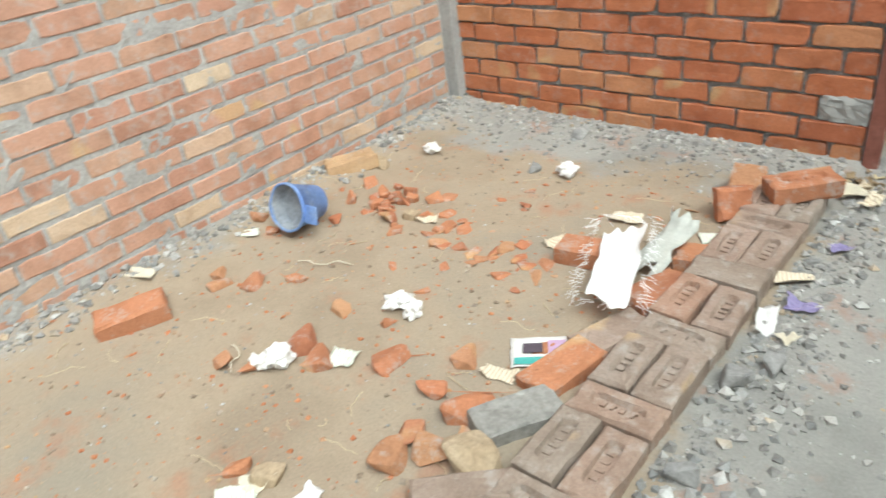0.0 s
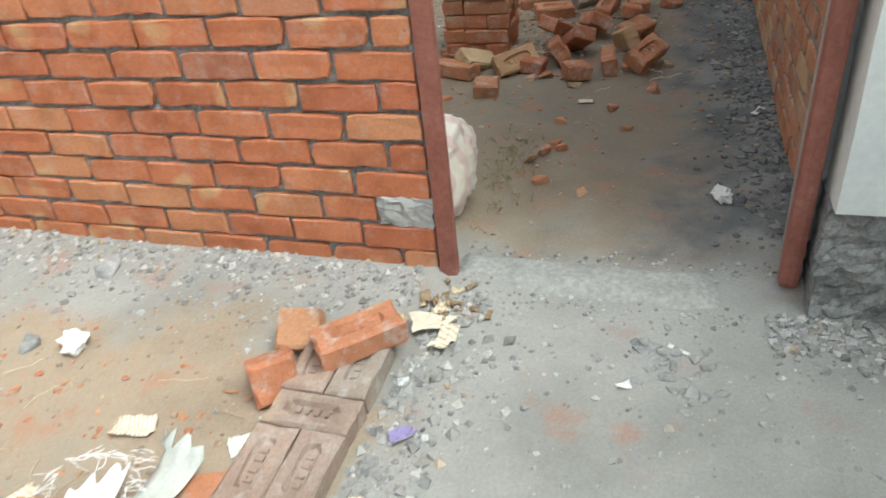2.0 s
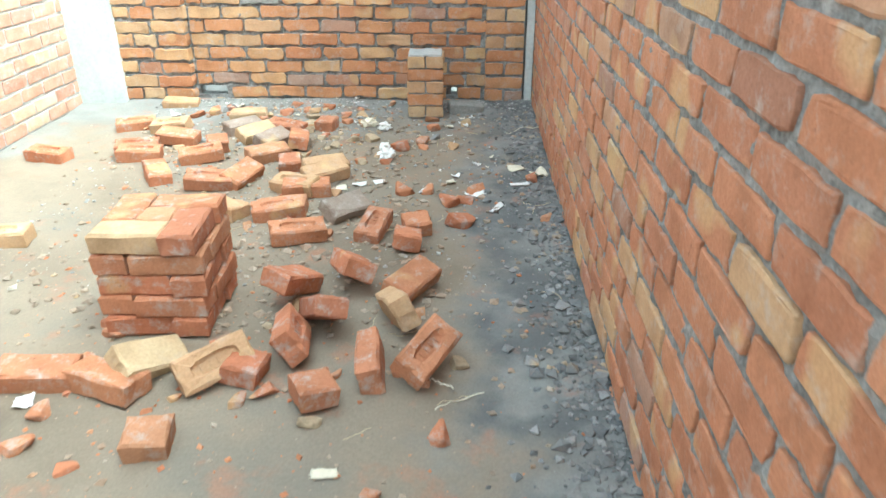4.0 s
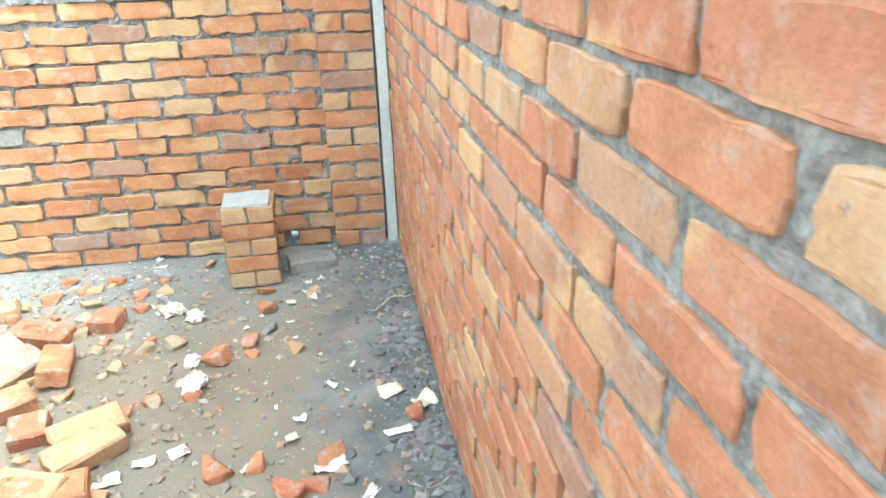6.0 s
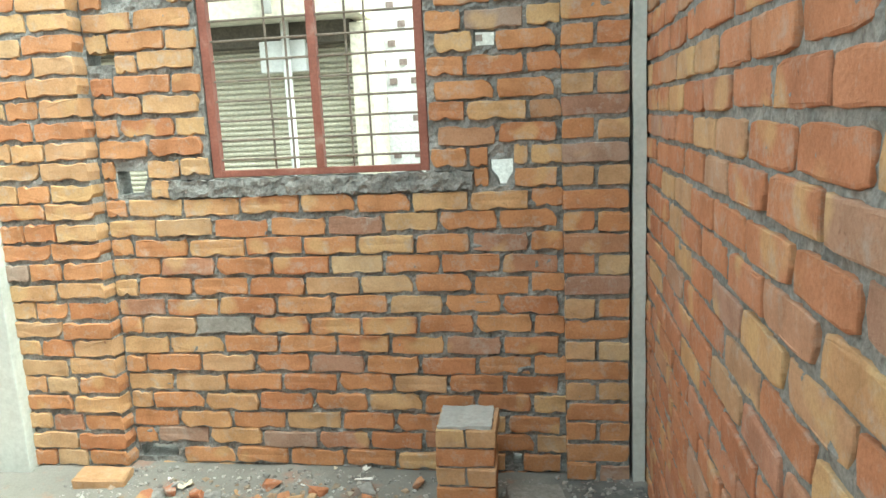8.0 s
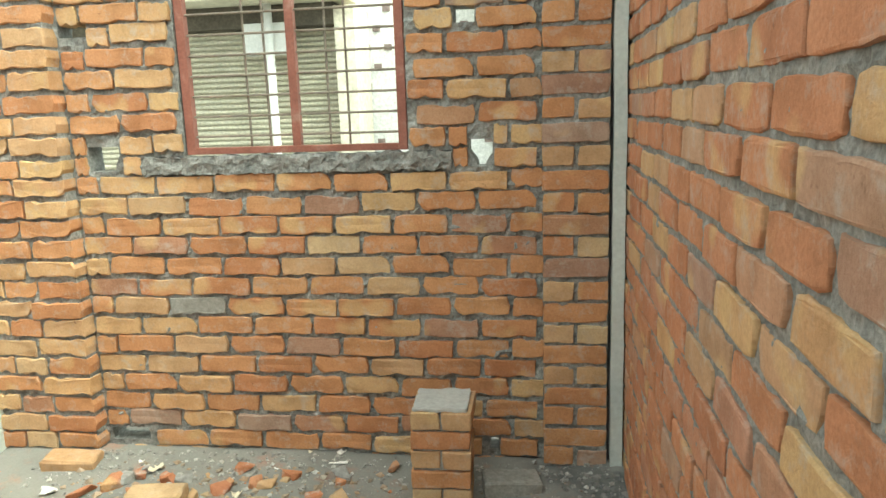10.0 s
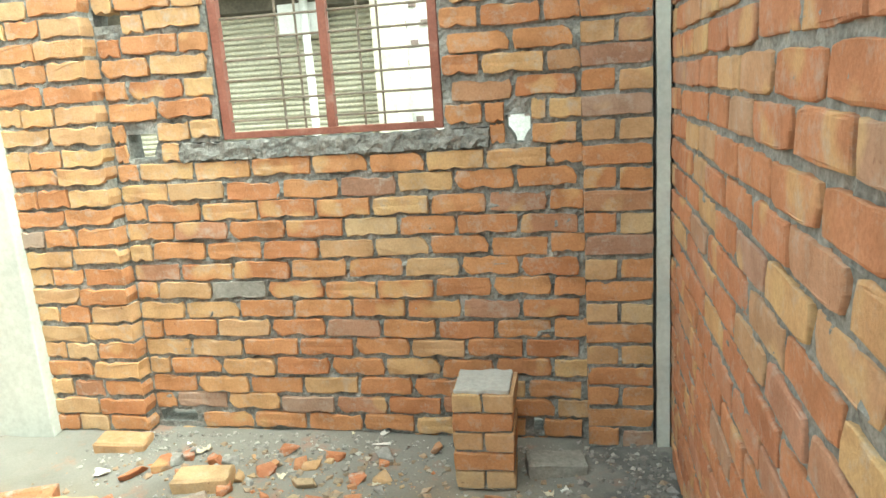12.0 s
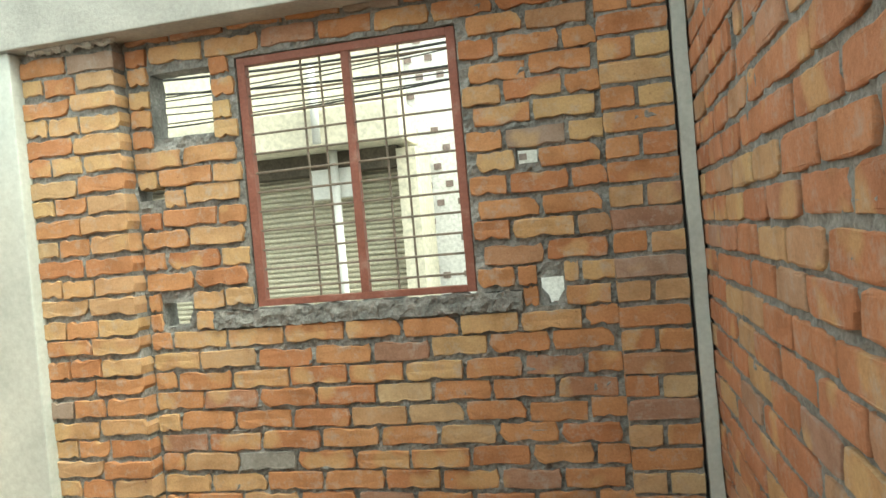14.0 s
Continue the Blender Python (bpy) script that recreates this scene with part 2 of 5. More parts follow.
# ---- brick walls ----
def brick_mesh(name, seed, length, height, depth, ragged=1.0):
    """A worn brick whose face looks along -y: an uneven outline, a chamfered rim and plain sides."""
    rng = random.Random(seed)
    ring = []
    sides = (6, 2, 6, 2)
    c = [(-1, -1), (1, -1), (1, 1), (-1, 1)]
    bow = [rng.uniform(-0.003, 0.003) * ragged for _ in range(4)]
    for side in range(4):
        a, b2 = c[side], c[(side + 1) % 4]
        for f in range(sides[side]):
            w = f / sides[side]
            u, v = a[0] + (b2[0] - a[0]) * w, a[1] + (b2[1] - a[1]) * w
            j = 0.0019 * ragged
            px, pz = u * length / 2 + rng.uniform(-j, j), v * height / 2 + rng.uniform(-j, j)
            pz += bow[side] * math.sin(math.pi * w) if side % 2 == 0 else 0.0
            if f == 0:
                chip = rng.choice([0.0, 0.0005, 0.001, 0.002, 0.003, 0.006]) * ragged
                px, pz = px - u * chip * 1.5, pz - v * chip * 0.8
            elif rng.random() < 0.12:
                pz -= v * 0.005 * ragged
            ring.append((px, pz))
    n = len(ring)
    tilt = rng.uniform(-0.02, 0.02) * ragged
    verts = []
    for inset, y in ((0.006, 0.0), (0.0015, 0.001), (0.0, 0.004), (0.0, depth)):
        for px, pz in ring:
            verts.append((px * (1 - inset / (length / 2)), y + px * tilt * (y < depth) + rng.uniform(-0.0013, 0.0013) * ragged, pz * (1 - inset / (height / 2))))
    faces = [tuple(range(n))[::-1]]
    for r in range(3):
        for k in range(n):
            k2 = (k + 1) % n
            faces.append((r * n + k, (r + 1) * n + k, (r + 1) * n + k2, r * n + k2))
    me = bpy.data.meshes.new(name)
    me.from_pydata(verts, [], [tuple(reversed(f)) for f in faces])
    bm = bmesh.new()
    bm.from_mesh(me)
    bmesh.ops.recalc_face_normals(bm, faces=bm.faces[:])
    bm.to_mesh(me)
    bm.free()
    return me


def panel_core(name, m, u0, u1, z0, z1, depth0, depth1, holes, material, step=0.03, rough=1.0):
    """A wall's mortar body with openings right through it."""
    us, zs = {u0, u1}, {z0, z1}
    for a, b2, c, d in holes:
        us |= {min(max(a, u0), u1), min(max(b2, u0), u1)}
        zs |= {min(max(c, z0), z1), min(max(d, z0), z1)}
    us, zs = sorted(us), sorted(zs)

    def fine(vals):
        out = []
        for a, b2 in zip(vals, vals[1:]):
            n = max(1, round((b2 - a) / step))
            out += [a + (b2 - a) * k / n for k in range(n)]
        return out + [vals[-1]]

    us, zs = fine(us), fine(zs)
    solid = {}
    for i in range(len(us) - 1):
        for j in range(len(zs) - 1):
            cu, cz = (us[i] + us[i + 1]) / 2, (zs[j] + zs[j + 1]) / 2
            solid[i, j] = not any(a < cu < b2 and c < cz < d for a, b2, c, d in holes)
    verts, index, faces = [], {}, []

    def vert(i, j, back):
        key = (i, j, back)
        if key not in index:
            index[key] = len(verts)
            w = (0.004 * noise.noise(Vector((us[i] * 13, zs[j] * 13, back))) + 0.005 * noise.noise(Vector((us[i] * 37, zs[j] * 37, back)))) * rough if material is not M_PLASTER else 0.0
            verts.append(m @ Vector((us[i], (depth1 if back else depth0) + w, zs[j])))
        return index[key]

    for (i, j), s in solid.items():
        if not s:
            continue
        faces.append((vert(i, j, 0), vert(i + 1, j, 0), vert(i + 1, j + 1, 0), vert(i, j + 1, 0)))
        faces.append((vert(i, j, 1), vert(i, j + 1, 1), vert(i + 1, j + 1, 1), vert(i + 1, j, 1)))
        for di, dj, a, b2 in ((-1, 0, (0, 1), (0, 0)), (1, 0, (1, 0), (1, 1)), (0, -1, (0, 0), (1, 0)), (0, 1, (1, 1), (0, 1))):
            if not solid.get((i + di, j + dj), False):
                p, q = (i + a[0], j + a[1]), (i + b2[0], j + b2[1])
                faces.append((vert(*p, 0), vert(*p, 1), vert(*q, 1), vert(*q, 0)))
    me = bpy.data.meshes.new(name)
    me.from_pydata(verts, [], faces)
    me.materials.append(material)
    return new(name, me)


WALL_JOBS = []


def brick_wall(name, label, m, u0, u1, z1, course, pitch, depth, proud, holes, mat_piece, mat_rest, mortar, near, lay=None, seed=0, ragged=1.0, joint=0.013, z_from=0.0, trim=0.0, rough=1.0, odd=None):
    """A brick wall: a mortar body and its bricks in courses. m takes (along, into the wall, up) to the world."""
    core = panel_core(name, m, u0 + trim, u1 - trim, -0.15, z1, proud, depth, holes, mortar, 0.03 if rough == 1.0 else 0.017, rough)
    tagged(core, label, "wall", kind="structure")
    WALL_JOBS.append((core, m, u0, u1, z1, course, pitch, depth, holes, mat_piece, mat_rest, near, lay, seed, ragged, joint, z_from, odd))
    return core


def lay_bricks(core, m, u0, u1, z1, course, pitch, depth, holes, mat_piece, mat_rest, near, lay, seed, ragged, joint, z_from, odd):
    rng = random.Random(seed)
    h = course - joint
    base = [brick_mesh("brick", seed * 50 + k, 0.228, h, min(depth, 0.1), ragged) for k in range(7)]
    special = {}
    for b in base:
        b.materials.append(mat_piece)
    for tone, material in (("yellow", M_YELLOW), ("buff", M_BUFF), ("grey", M_GREYBRICK), ("brown", M_BROWN)):
        special[tone] = [b.copy() for b in base]
        for b in special[tone]:
            b.materials[0] = material
    cells = []
    rows = int((z1 - z_from) / course + 0.01)
    for r in range(rows):
        zc = z_from + (r + 0.5) * course
        edges = lay(r) if lay else None
        if edges is None:
            start = u0 - pitch + (0.5 * pitch if r % 2 else 0) + rng.uniform(-0.02, 0.02)
            edges = [start + k * pitch + rng.uniform(-0.012, 0.012) for k in range(int((u1 - u0) / pitch) + 4)]
        for a, b2 in zip(edges, edges[1:]):
            spans = [(max(a, u0) + joint / 2, min(b2, u1) - joint / 2)]
            for ha, hb, hc, hd in holes:
                if hc - 0.02 < zc < hd + 0.02:
                    spans = [s for p, q in spans for s in ((p, min(q, ha - 0.006)), (max(p, hb + 0.006), q))]
            for p, q in spans:
                if q - p > 0.035:
                    cells.append((p, q, zc + rng.uniform(-0.004, 0.004) * ragged, r))
    pick = sorted(range(len(cells)), key=lambda k: near((cells[k][0] + cells[k][1]) / 2, cells[k][2]))
    tones = [odd(c[3], (c[0] + c[1]) / 2, rng) if odd else None for c in cells]
    nearest = set(pick[:300])
    rest_v, rest_f = [], []
    for k, (p, q, zc, r) in enumerate(cells):
        out = rng.uniform(-0.004, 0.003) * ragged
        mm = m @ Matrix.Translation(((p + q) / 2, out, zc)) @ Euler((rng.uniform(-0.015, 0.015) * ragged, rng.uniform(-0.012, 0.012) * ragged, 0)).to_matrix().to_4x4() @ Matrix.Diagonal(((q - p) / 0.228, 1, 1, 1))
        me = (special[tones[k]] if tones[k] and k in nearest else base)[rng.randrange(7)]
        if k in nearest:
            ob = new("brick", me)
            ob.matrix_world = mm
            ob.parent = core
        else:
            n0 = len(rest_v)
            rest_v += [mm @ v.co for v in me.vertices]
            rest_f += [tuple(n0 + i for i in f.vertices) for f in me.polygons]
    if rest_v:
        me = bpy.data.meshes.new("bricks")
        me.from_pydata(rest_v, [], rest_f)
        me.materials.append(mat_rest)
        ob = new("bricks", me)
        ob.parent = core
        tagged(ob, kind="stuff")


C, C0 = 0.089, -0.059
FAR, PIL = 8.84, 8.77
WIN = (-1.262, -0.303, 1.352, 2.418)
VENT = (-1.668, -1.38, 2.118, 2.40)
BEAM_Z, TOP = 2.55, 2.85

# ---- ground ----
bm = bmesh.new()
X0, X1, Y0, Y1, ST = -2.9, 1.7, -2.2, 9.1, 0.035
nx, ny = int((X1 - X0) / ST), int((Y1 - Y0) / ST)
grid = [[bm.verts.new((X0 + i * ST, Y0 + j * ST, ground_z(X0 + i * ST, Y0 + j * ST))) for j in range(ny + 1)] for i in range(nx + 1)]
for i in range(nx):
    for j in range(ny):
        bm.faces.new((grid[i][j], grid[i + 1][j], grid[i + 1][j + 1], grid[i][j + 1]))
ext = [bm.verts.new((x, y, -0.02)) for x, y in ((-400, -400), (400, -400), (400, 400), (-400, 400))]
cor = [grid[0][0], grid[nx][0], grid[nx][ny], grid[0][ny]]
sides = [[grid[i][0] for i in range(nx + 1)], [grid[nx][j] for j in range(ny + 1)], [grid[i][ny] for i in range(nx, -1, -1)], [grid[0][j] for j in range(ny, -1, -1)]]
for k in range(4):
    bm.faces.new([ext[k], ext[(k + 1) % 4]] + sides[k][::-1])
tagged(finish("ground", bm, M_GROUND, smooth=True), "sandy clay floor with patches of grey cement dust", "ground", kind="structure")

# ---- walls ----
EAST = pose(0.553, FAR, 0, 0, 0, -90.26)
WEST = pose(-2.47, 0, 0, 0, 0, 90)
WEST2 = pose(-2.56, 0, 0, 0, 0, 90)


def partition_lay(r):
    end = -0.508
    e = [end]
    first = 0.12 if r % 2 == 0 else 0.24
    u = end - first
    while u > -2.9:
        e.append(u)
        u -= 0.24
    return e[::-1]


def far_lay(r):
    off = -0.878 + (0.119 if r % 2 else 0.0)
    return [off + (0.244 if k > 0 else 0.262) * k + 0.014 * noise.noise(Vector((r * 3.1, k * 1.7, 0))) for k in range(-6, 8)]


def east_lay(r):
    off = 1.50 if r % 2 else 1.63
    return [off + 0.265 * k + 0.022 * noise.noise(Vector((r * 2.3, k * 1.9, 4))) for k in range(-7, 15)]


# bricks of another firing: course, and place along the wall
FAR_YELLOW = {(9, -0.42), (11, -0.66), (5, -0.40), (10, -0.57), (13, -1.42), (5, -1.43), (10, -0.8), (8, -1.53), (6, -1.26), (19, -0.03)}
EAST_YELLOW = {(14, 2.02), (13, 1.64), (19, 1.76), (17, 2.16), (12, 2.02), (9, 1.7), (16, 3.3), (11, 3.05), (14, 2.9), (13, 3.42)}
PIER_YELLOW = {(11, 0.426), (7, 0.30), (7, 0.426), (15, 0.30), (15, 0.426), (17, 0.426), (19, 0.30), (9, 0.30), (5, 0.30)}


def near_one(places, r, u):
    return any(r == a and abs(u - b2) < 0.07 for a, b2 in places)


def far_odd(r, u, rng):
    if near_one(FAR_YELLOW, r, u):
        return "yellow"
    if (r, round(u, 1)) == (8, -1.3) or (r == 13 and -0.66 < u < -0.5):
        return "grey" if r == 8 else "brown"
    return "buff" if rng.random() < (0.42 if u < -1.25 and r > 13 else 0.2 if u < -1.2 else 0.06) else None


def pier_left_odd(r, u, rng):
    w = rng.random()
    return "yellow" if w < 0.16 else "buff" if w < 0.5 else None


def pier_right_odd(r, u, rng):
    if near_one(PIER_YELLOW, r, u):
        return "yellow"
    return "brown" if r in (10, 18) and u > 0.3 else None


def east_odd(r, u, rng):
    if near_one(EAST_YELLOW, r, u):
        return "buff"
    w = rng.random()
    return "buff" if w < 0.03 else "brown" if w < 0.045 else None


def pier_right_lay(r):
    return [0.225, 0.495] if r % 2 == 0 else [0.225, 0.36, 0.495]


def pier_left_lay(r):
    return [-2.265, -2.14, -1.98, -1.775] if r % 2 else [-2.265, -2.02, -1.775]


EAST_HOLE = (0.80, 0.90, 1.99, 2.077)
HOLES = [WIN, VENT, (-0.058, 0.036, 1.283, 1.392), (-0.106, -0.024, 1.84, 1.90), (-1.705, -1.558, 1.295, 1.40), (-1.774, -1.646, 1.855, 1.922), (-1.76, -1.575, 0.05, 0.112), (0.0, 0.04, 0.06, 0.11), (-1.45, -0.13, 1.276, 1.352)]
brick_wall("wall_far", "orange brick wall with rough grey mortar and a barred window", pose(0, FAR, 0), -1.775, 0.24, 2.80, C, 0.238, 0.115, 0.014, HOLES, M_WARM, M_WARM_J, M_MORTAR, lambda u, z: abs(u + 0.4) + abs(z - 1.2), far_lay, 1, 1.6, 0.014, C0, -0.03, 2.6, far_odd)
brick_wall("wall_pier_1", "brick pier of single stretchers and paired headers beside the wall corner", pose(0, PIL, 0), 0.225, 0.497, BEAM_Z, C, 0.24, 0.18, 0.010, [], M_WARM, M_WARM_J, M_MORTAR, lambda u, z: z, pier_right_lay, 2, 1.2, 0.014, C0, 0.012, 1.8, pier_right_odd)
brick_wall("wall_pier_2", "wide brick pier of mixed orange and yellow bricks", pose(0, PIL, 0), -2.265, -1.775, BEAM_Z, C, 0.24, 0.18, 0.012, [], M_WARM, M_WARM_J, M_MORTAR, lambda u, z: z, pier_left_lay, 3, 1.6, 0.014, C0, 0.014, 1.8, pier_left_odd)
# the east wall's unseen top is raised to keep sun off the floor
brick_wall("wall_east", "long orange brick wall with wide grey mortar joints", EAST, -0.12, FAR - 4.165, 3.45, C, 0.24, 0.23, 0.007, [EAST_HOLE], M_ROSY, M_ROSY_J, M_MORTAR, lambda u, z: abs(u - 2.2) * 0.6 + abs(z - 1.2), east_lay, 4, 0.95, 0.017, C0 + 0.009, 0.0, 1.5, east_odd)
brick_wall("wall_partition", "half-brick partition of bright red bricks with dark raked joints", pose(0, 3.85, 0), -2.42, -0.508, 2.6, 0.0887, 0.24, 0.115, 0.014, [(-0.685, -0.508, 2 * 0.0887, 3 * 0.0887)], M_RED, M_RED_J, M_MORTAR, lambda u, z: z, partition_lay, 5, 1.0, rough=1.5)
brick_wall("wall_west", "dusty pink brick wall with smeared pale mortar", WEST, -2.2, 3.79, 2.6, 0.079, 0.222, 0.23, 0.003, [], M_PALE, M_PALE_J, M_MORTAR_PALE, lambda u, z: abs(u - 2.2) * 0.6 + z, None, 6, 0.7, 0.014)
brick_wall("wall_west_inner", "brick wall of the inner room, built to chest height", WEST2, 3.97, 9.0, 2.2, 0.0885, 0.24, 0.23, 0.005, [], M_PALE, M_PALE_J, M_MORTAR_PALE, lambda u, z: -u * 0.5 + z, None, 7, 0.7, 0.014)


def plain_wall(name, label, m, u0, u1, z1, depth, material):
    ob = panel_core(name, m, u0, u1, -0.15, z1, 0, depth, [], material, 0.1)
    return tagged(ob, label, "wall", kind="structure")


plain_wall("wall_south", "plain plastered wall closing the yard", pose(0, -2.2, 0, 0, 0, 180), -1.64, 2.9, 2.4, 0.2, M_PLASTER)
plain_wall("wall_yard_east", "plain plastered wall along the yard", pose(1.65, 0, 0, 0, 0, -90), -3.83, 2.2, 2.4, 0.2, M_PLASTER)

# corner columns
bm = boxed(-2.72, -2.405, 3.79, 3.97, -0.1, 2.6, bevel=0.008)
roughen(bm, 0.003, 5)
tagged(finish("column_yard", bm, M_CONCRETE), "smooth grey cement corner column", "column", kind="structure")
bm = boxed(-2.75, -2.25, 8.715, 9.0, -0.1, BEAM_Z, bevel=0.008)
tagged(finish("column_inner", bm, M_WHITEWASH), "pale whitewashed concrete column", "column", kind="structure")
# beam, slab
bm = boxed(-2.95, 0.545, 8.69, 9.08, BEAM_Z, TOP, bevel=0.006)
tagged(finish("beam", bm, M_CONCRETE), "grey cast concrete ring beam over the window wall", "beam", kind="structure")
# white stub beside the door
bm = boxed(0.522, 1.66, 3.83, 3.99, 0.31, 2.6)
bmesh.ops.subdivide_edges(bm, edges=bm.edges[:], cuts=10, use_grid_fill=True)
roughen(bm, 0.006, 9)
tagged(finish("wall_stub", bm, M_PLASTER), "white plastered wall beside the doorway", "wall", kind="structure")
foot = panel_core("wall_stub_foot", pose(0, 3.85, 0), 0.515, 1.66, -0.1, 0.318, 0.0, 0.14, [], M_MORTAR, 0.016)
for v in foot.data.vertices:
    v.co += noise.noise_vector(v.co * 9) * 0.018 + noise.noise_vector(v.co * 34) * 0.014 + noise.noise_vector(v.co * 80) * 0.007
    v.co.y -= 0.05 * max(0.0, 0.3 - v.co.z) * (v.co.y < 3.9)
tagged(foot, "crumbling bare cement at the foot of the plastered wall", "wall", kind="structure")
bm = boxed(0.478, 0.537, 3.992, 4.163, -0.05, 2.6)
tagged(finish("trim_door_mortar", bm, M_CONCRETE), "smooth grey mortar strip beside the door post", "mortar strip", kind="structure")
bm = boxed(0.499, 0.546, 8.748, 8.797, -0.02, BEAM_Z)
bmesh.ops.subdivide_edges(bm, edges=[e for e in bm.edges if abs(e.verts[0].co.z - e.verts[1].co.z) > 1], cuts=40)
roughen(bm, 0.004, 6)
tagged(finish("trim_corner_mortar", bm, M_WHITEWASH), "pale cement strip down the wall corner", "mortar strip", kind="structure")

bm = boxed(0.50, 0.562, 8.795, 8.99, -0.1, BEAM_Z + 0.1)
tagged(finish("trim_corner_fill", bm, M_MORTAR), "dark mortar packed into the wall corner", "mortar", kind="structure")


def mortar_wedge(x0, x1, z0, z1, side):
    """A lump of mortar narrowing an opening towards its foot."""
    bm = bmesh.new()
    xa, xb = (x0, x1) if side < 0 else (x1, x0)
    n = 5
    fr, bk = [], []
    for y, row in ((FAR + 0.018, fr), (FAR + 0.112, bk)):
        row.append(bm.verts.new((xa, y, z0)))
        for k in range(n + 1):
            w = k / n
            row.append(bm.verts.new((xb + (xa - xb) * w ** 1.6 + random.uniform(-0.002, 0.002), y, z0 + (z1 - z0) * w + random.uniform(-0.002, 0.002))))
    bm.faces.new(fr[::-1])
    bm.faces.new(bk)
    for k in range(len(fr)):
        k2 = (k + 1) % len(fr)
        bm.faces.new((fr[k], fr[k2], bk[k2], bk[k]))
    return tagged(finish("trim_hole_mortar", bm, M_MORTAR), "lump of mortar rounding the foot of a wall opening", "mortar", kind="structure")


for x0, x1, z0, z1, side in ((-0.058, -0.024, 1.283, 1.345, -1), (0.006, 0.036, 1.283, 1.335, 1), (-1.59, -1.558, 1.292, 1.37, 1)):
    mortar_wedge(x0, x1, z0, z1, side)

# ---- doorway ----
door = tagged(new("door_frame"), "red oxide painted steel door frame, no door hung", "door frame", kind="structure")
bm = boxed(-0.506, -0.452, 3.842, 3.848, -0.05, 2.1, bevel=0.001)
box(bm, -0.458, -0.452, 3.848, 3.868, -0.05, 2.1, 0.001)
part("post", bm, M_PAINT, door)
bm = boxed(0.443, 0.496, 3.905, 3.958, 0.02, 2.1, bevel=0.018)
box(bm, 0.488, 0.496, 3.958, 3.99, 0.02, 2.1, 0.001)
part("post", bm, M_PAINT, door)
part("head", boxed(-0.506, 0.496, 3.842, 3.99, 2.1, 2.16, bevel=0.003), M_PAINT, door)
bm = boxed(-0.507, 0.46, 3.852, 3.965, 2.162, 2.6)
tagged(finish("lintel", bm, M_CONCRETE), "concrete lintel over the doorway", "lintel", kind="structure")
bm = boxed(-0.455, 0.33, 3.79, 3.995, -0.08, 0.02)
bmesh.ops.subdivide_edges(bm, edges=bm.edges[:], cuts=14, use_grid_fill=True)
for v in bm.verts:
    edge = max(abs(v.co.y - 3.8975) / 0.0975, (v.co.x - 0.1) / 0.23)
    v.co.z -= 0.10 * max(0.0, edge - 0.45) ** 1.6
roughen(bm, 0.012, 6)
tagged(finish("threshold", bm, M_SCREED, smooth=True), "worn dusty cement threshold in the doorway", "threshold", kind="structure")
# mortar patch in the partition
bm = boxed(-0.68, -0.512, 3.843, 3.90, 0.172, 0.272)
bmesh.ops.subdivide_edges(bm, edges=bm.edges[:], cuts=6, use_grid_fill=True)
roughen(bm, 0.014, 14)
roughen(bm, 0.012, 40, 3)
tagged(finish("trim_patch", bm, M_CONCRETE), "lump of grey mortar filling a broken brick", "mortar", kind="structure")

bm = boxed(-0.66, -0.512, 3.842, 3.90, 0.925, 1.03)
bmesh.ops.subdivide_edges(bm, edges=bm.edges[:], cuts=6, use_grid_fill=True)
roughen(bm, 0.014, 14)
roughen(bm, 0.012, 40, 3)
tagged(finish("trim_patch_upper", bm, M_MORTAR), "smeared lump of grey mortar on the partition", "mortar", kind="structure")
# ragged mortar squeezed out under the beam
bm = bmesh.new()
for k in range(26):
    x = -2.17 + k * 0.0165
    bmesh.ops.create_icosphere(bm, subdivisions=1, radius=0.012 + 0.012 * random.random(), matrix=Matrix.Translation((x, 8.755, BEAM_Z - 0.012 + 0.014 * random.random())))
roughen(bm, 0.006, 40)
tagged(finish("trim_beam_mortar", bm, M_CONCRETE), "ragged mortar squeezed out under the beam", "mortar", kind="structure")

# ---- window ----
window = tagged(new("window_1"), "red oxide steel window frame with a rod grille", "window", kind="structure")
wy0, wy1 = 8.862, 8.902
part("window_frame", boxed(-1.257, -1.220, wy0, wy1, 1.356, 2.414, bevel=0.003), M_PAINT, window)
part("window_frame", boxed(-0.345, -0.308, wy0, wy1, 1.356, 2.414, bevel=0.003), M_PAINT, window)
part("window_frame", boxed(-1.220, -0.345, wy0, wy1, 2.380, 2.414, bevel=0.003), M_PAINT, window)
part("window_frame", boxed(-1.220, -0.345, wy0, wy1, 1.356, 1.384, bevel=0.003), M_PAINT, window)
part("mullion", boxed(-0.791, -0.756, wy0 + 0.002, wy1 - 0.002, 1.384, 2.380, bevel=0.003), M_PAINT, window)
for k in range(12):
    z = 1.384 + (k + 0.55) * 0.0825
    for a, b2 in ((-1.220, -0.791), (-0.756, -0.345)):
        part("grille_bar", rod(bmesh.new(), (a, wy0 + 0.022, z), (b2, wy0 + 0.022, z), 0.005, 6), M_STEEL, window)
for x in (-0.98, -0.895, -0.635, -0.553):
    part("grille_bar", rod(bmesh.new(), (x, wy0 + 0.032, 1.384), (x, wy0 + 0.032, 2.380), 0.005, 6), M_STEEL, window)
sill = panel_core("window_sill", pose(0, 8.832, 0), -1.455, -0.125, 1.276, 1.349, 0.0, 0.10, [], M_MORTAR, 0.012)
for v in sill.data.vertices:
    v.co += noise.noise_vector(v.co * 26) * 0.011 + noise.noise_vector(v.co * 60) * 0.006
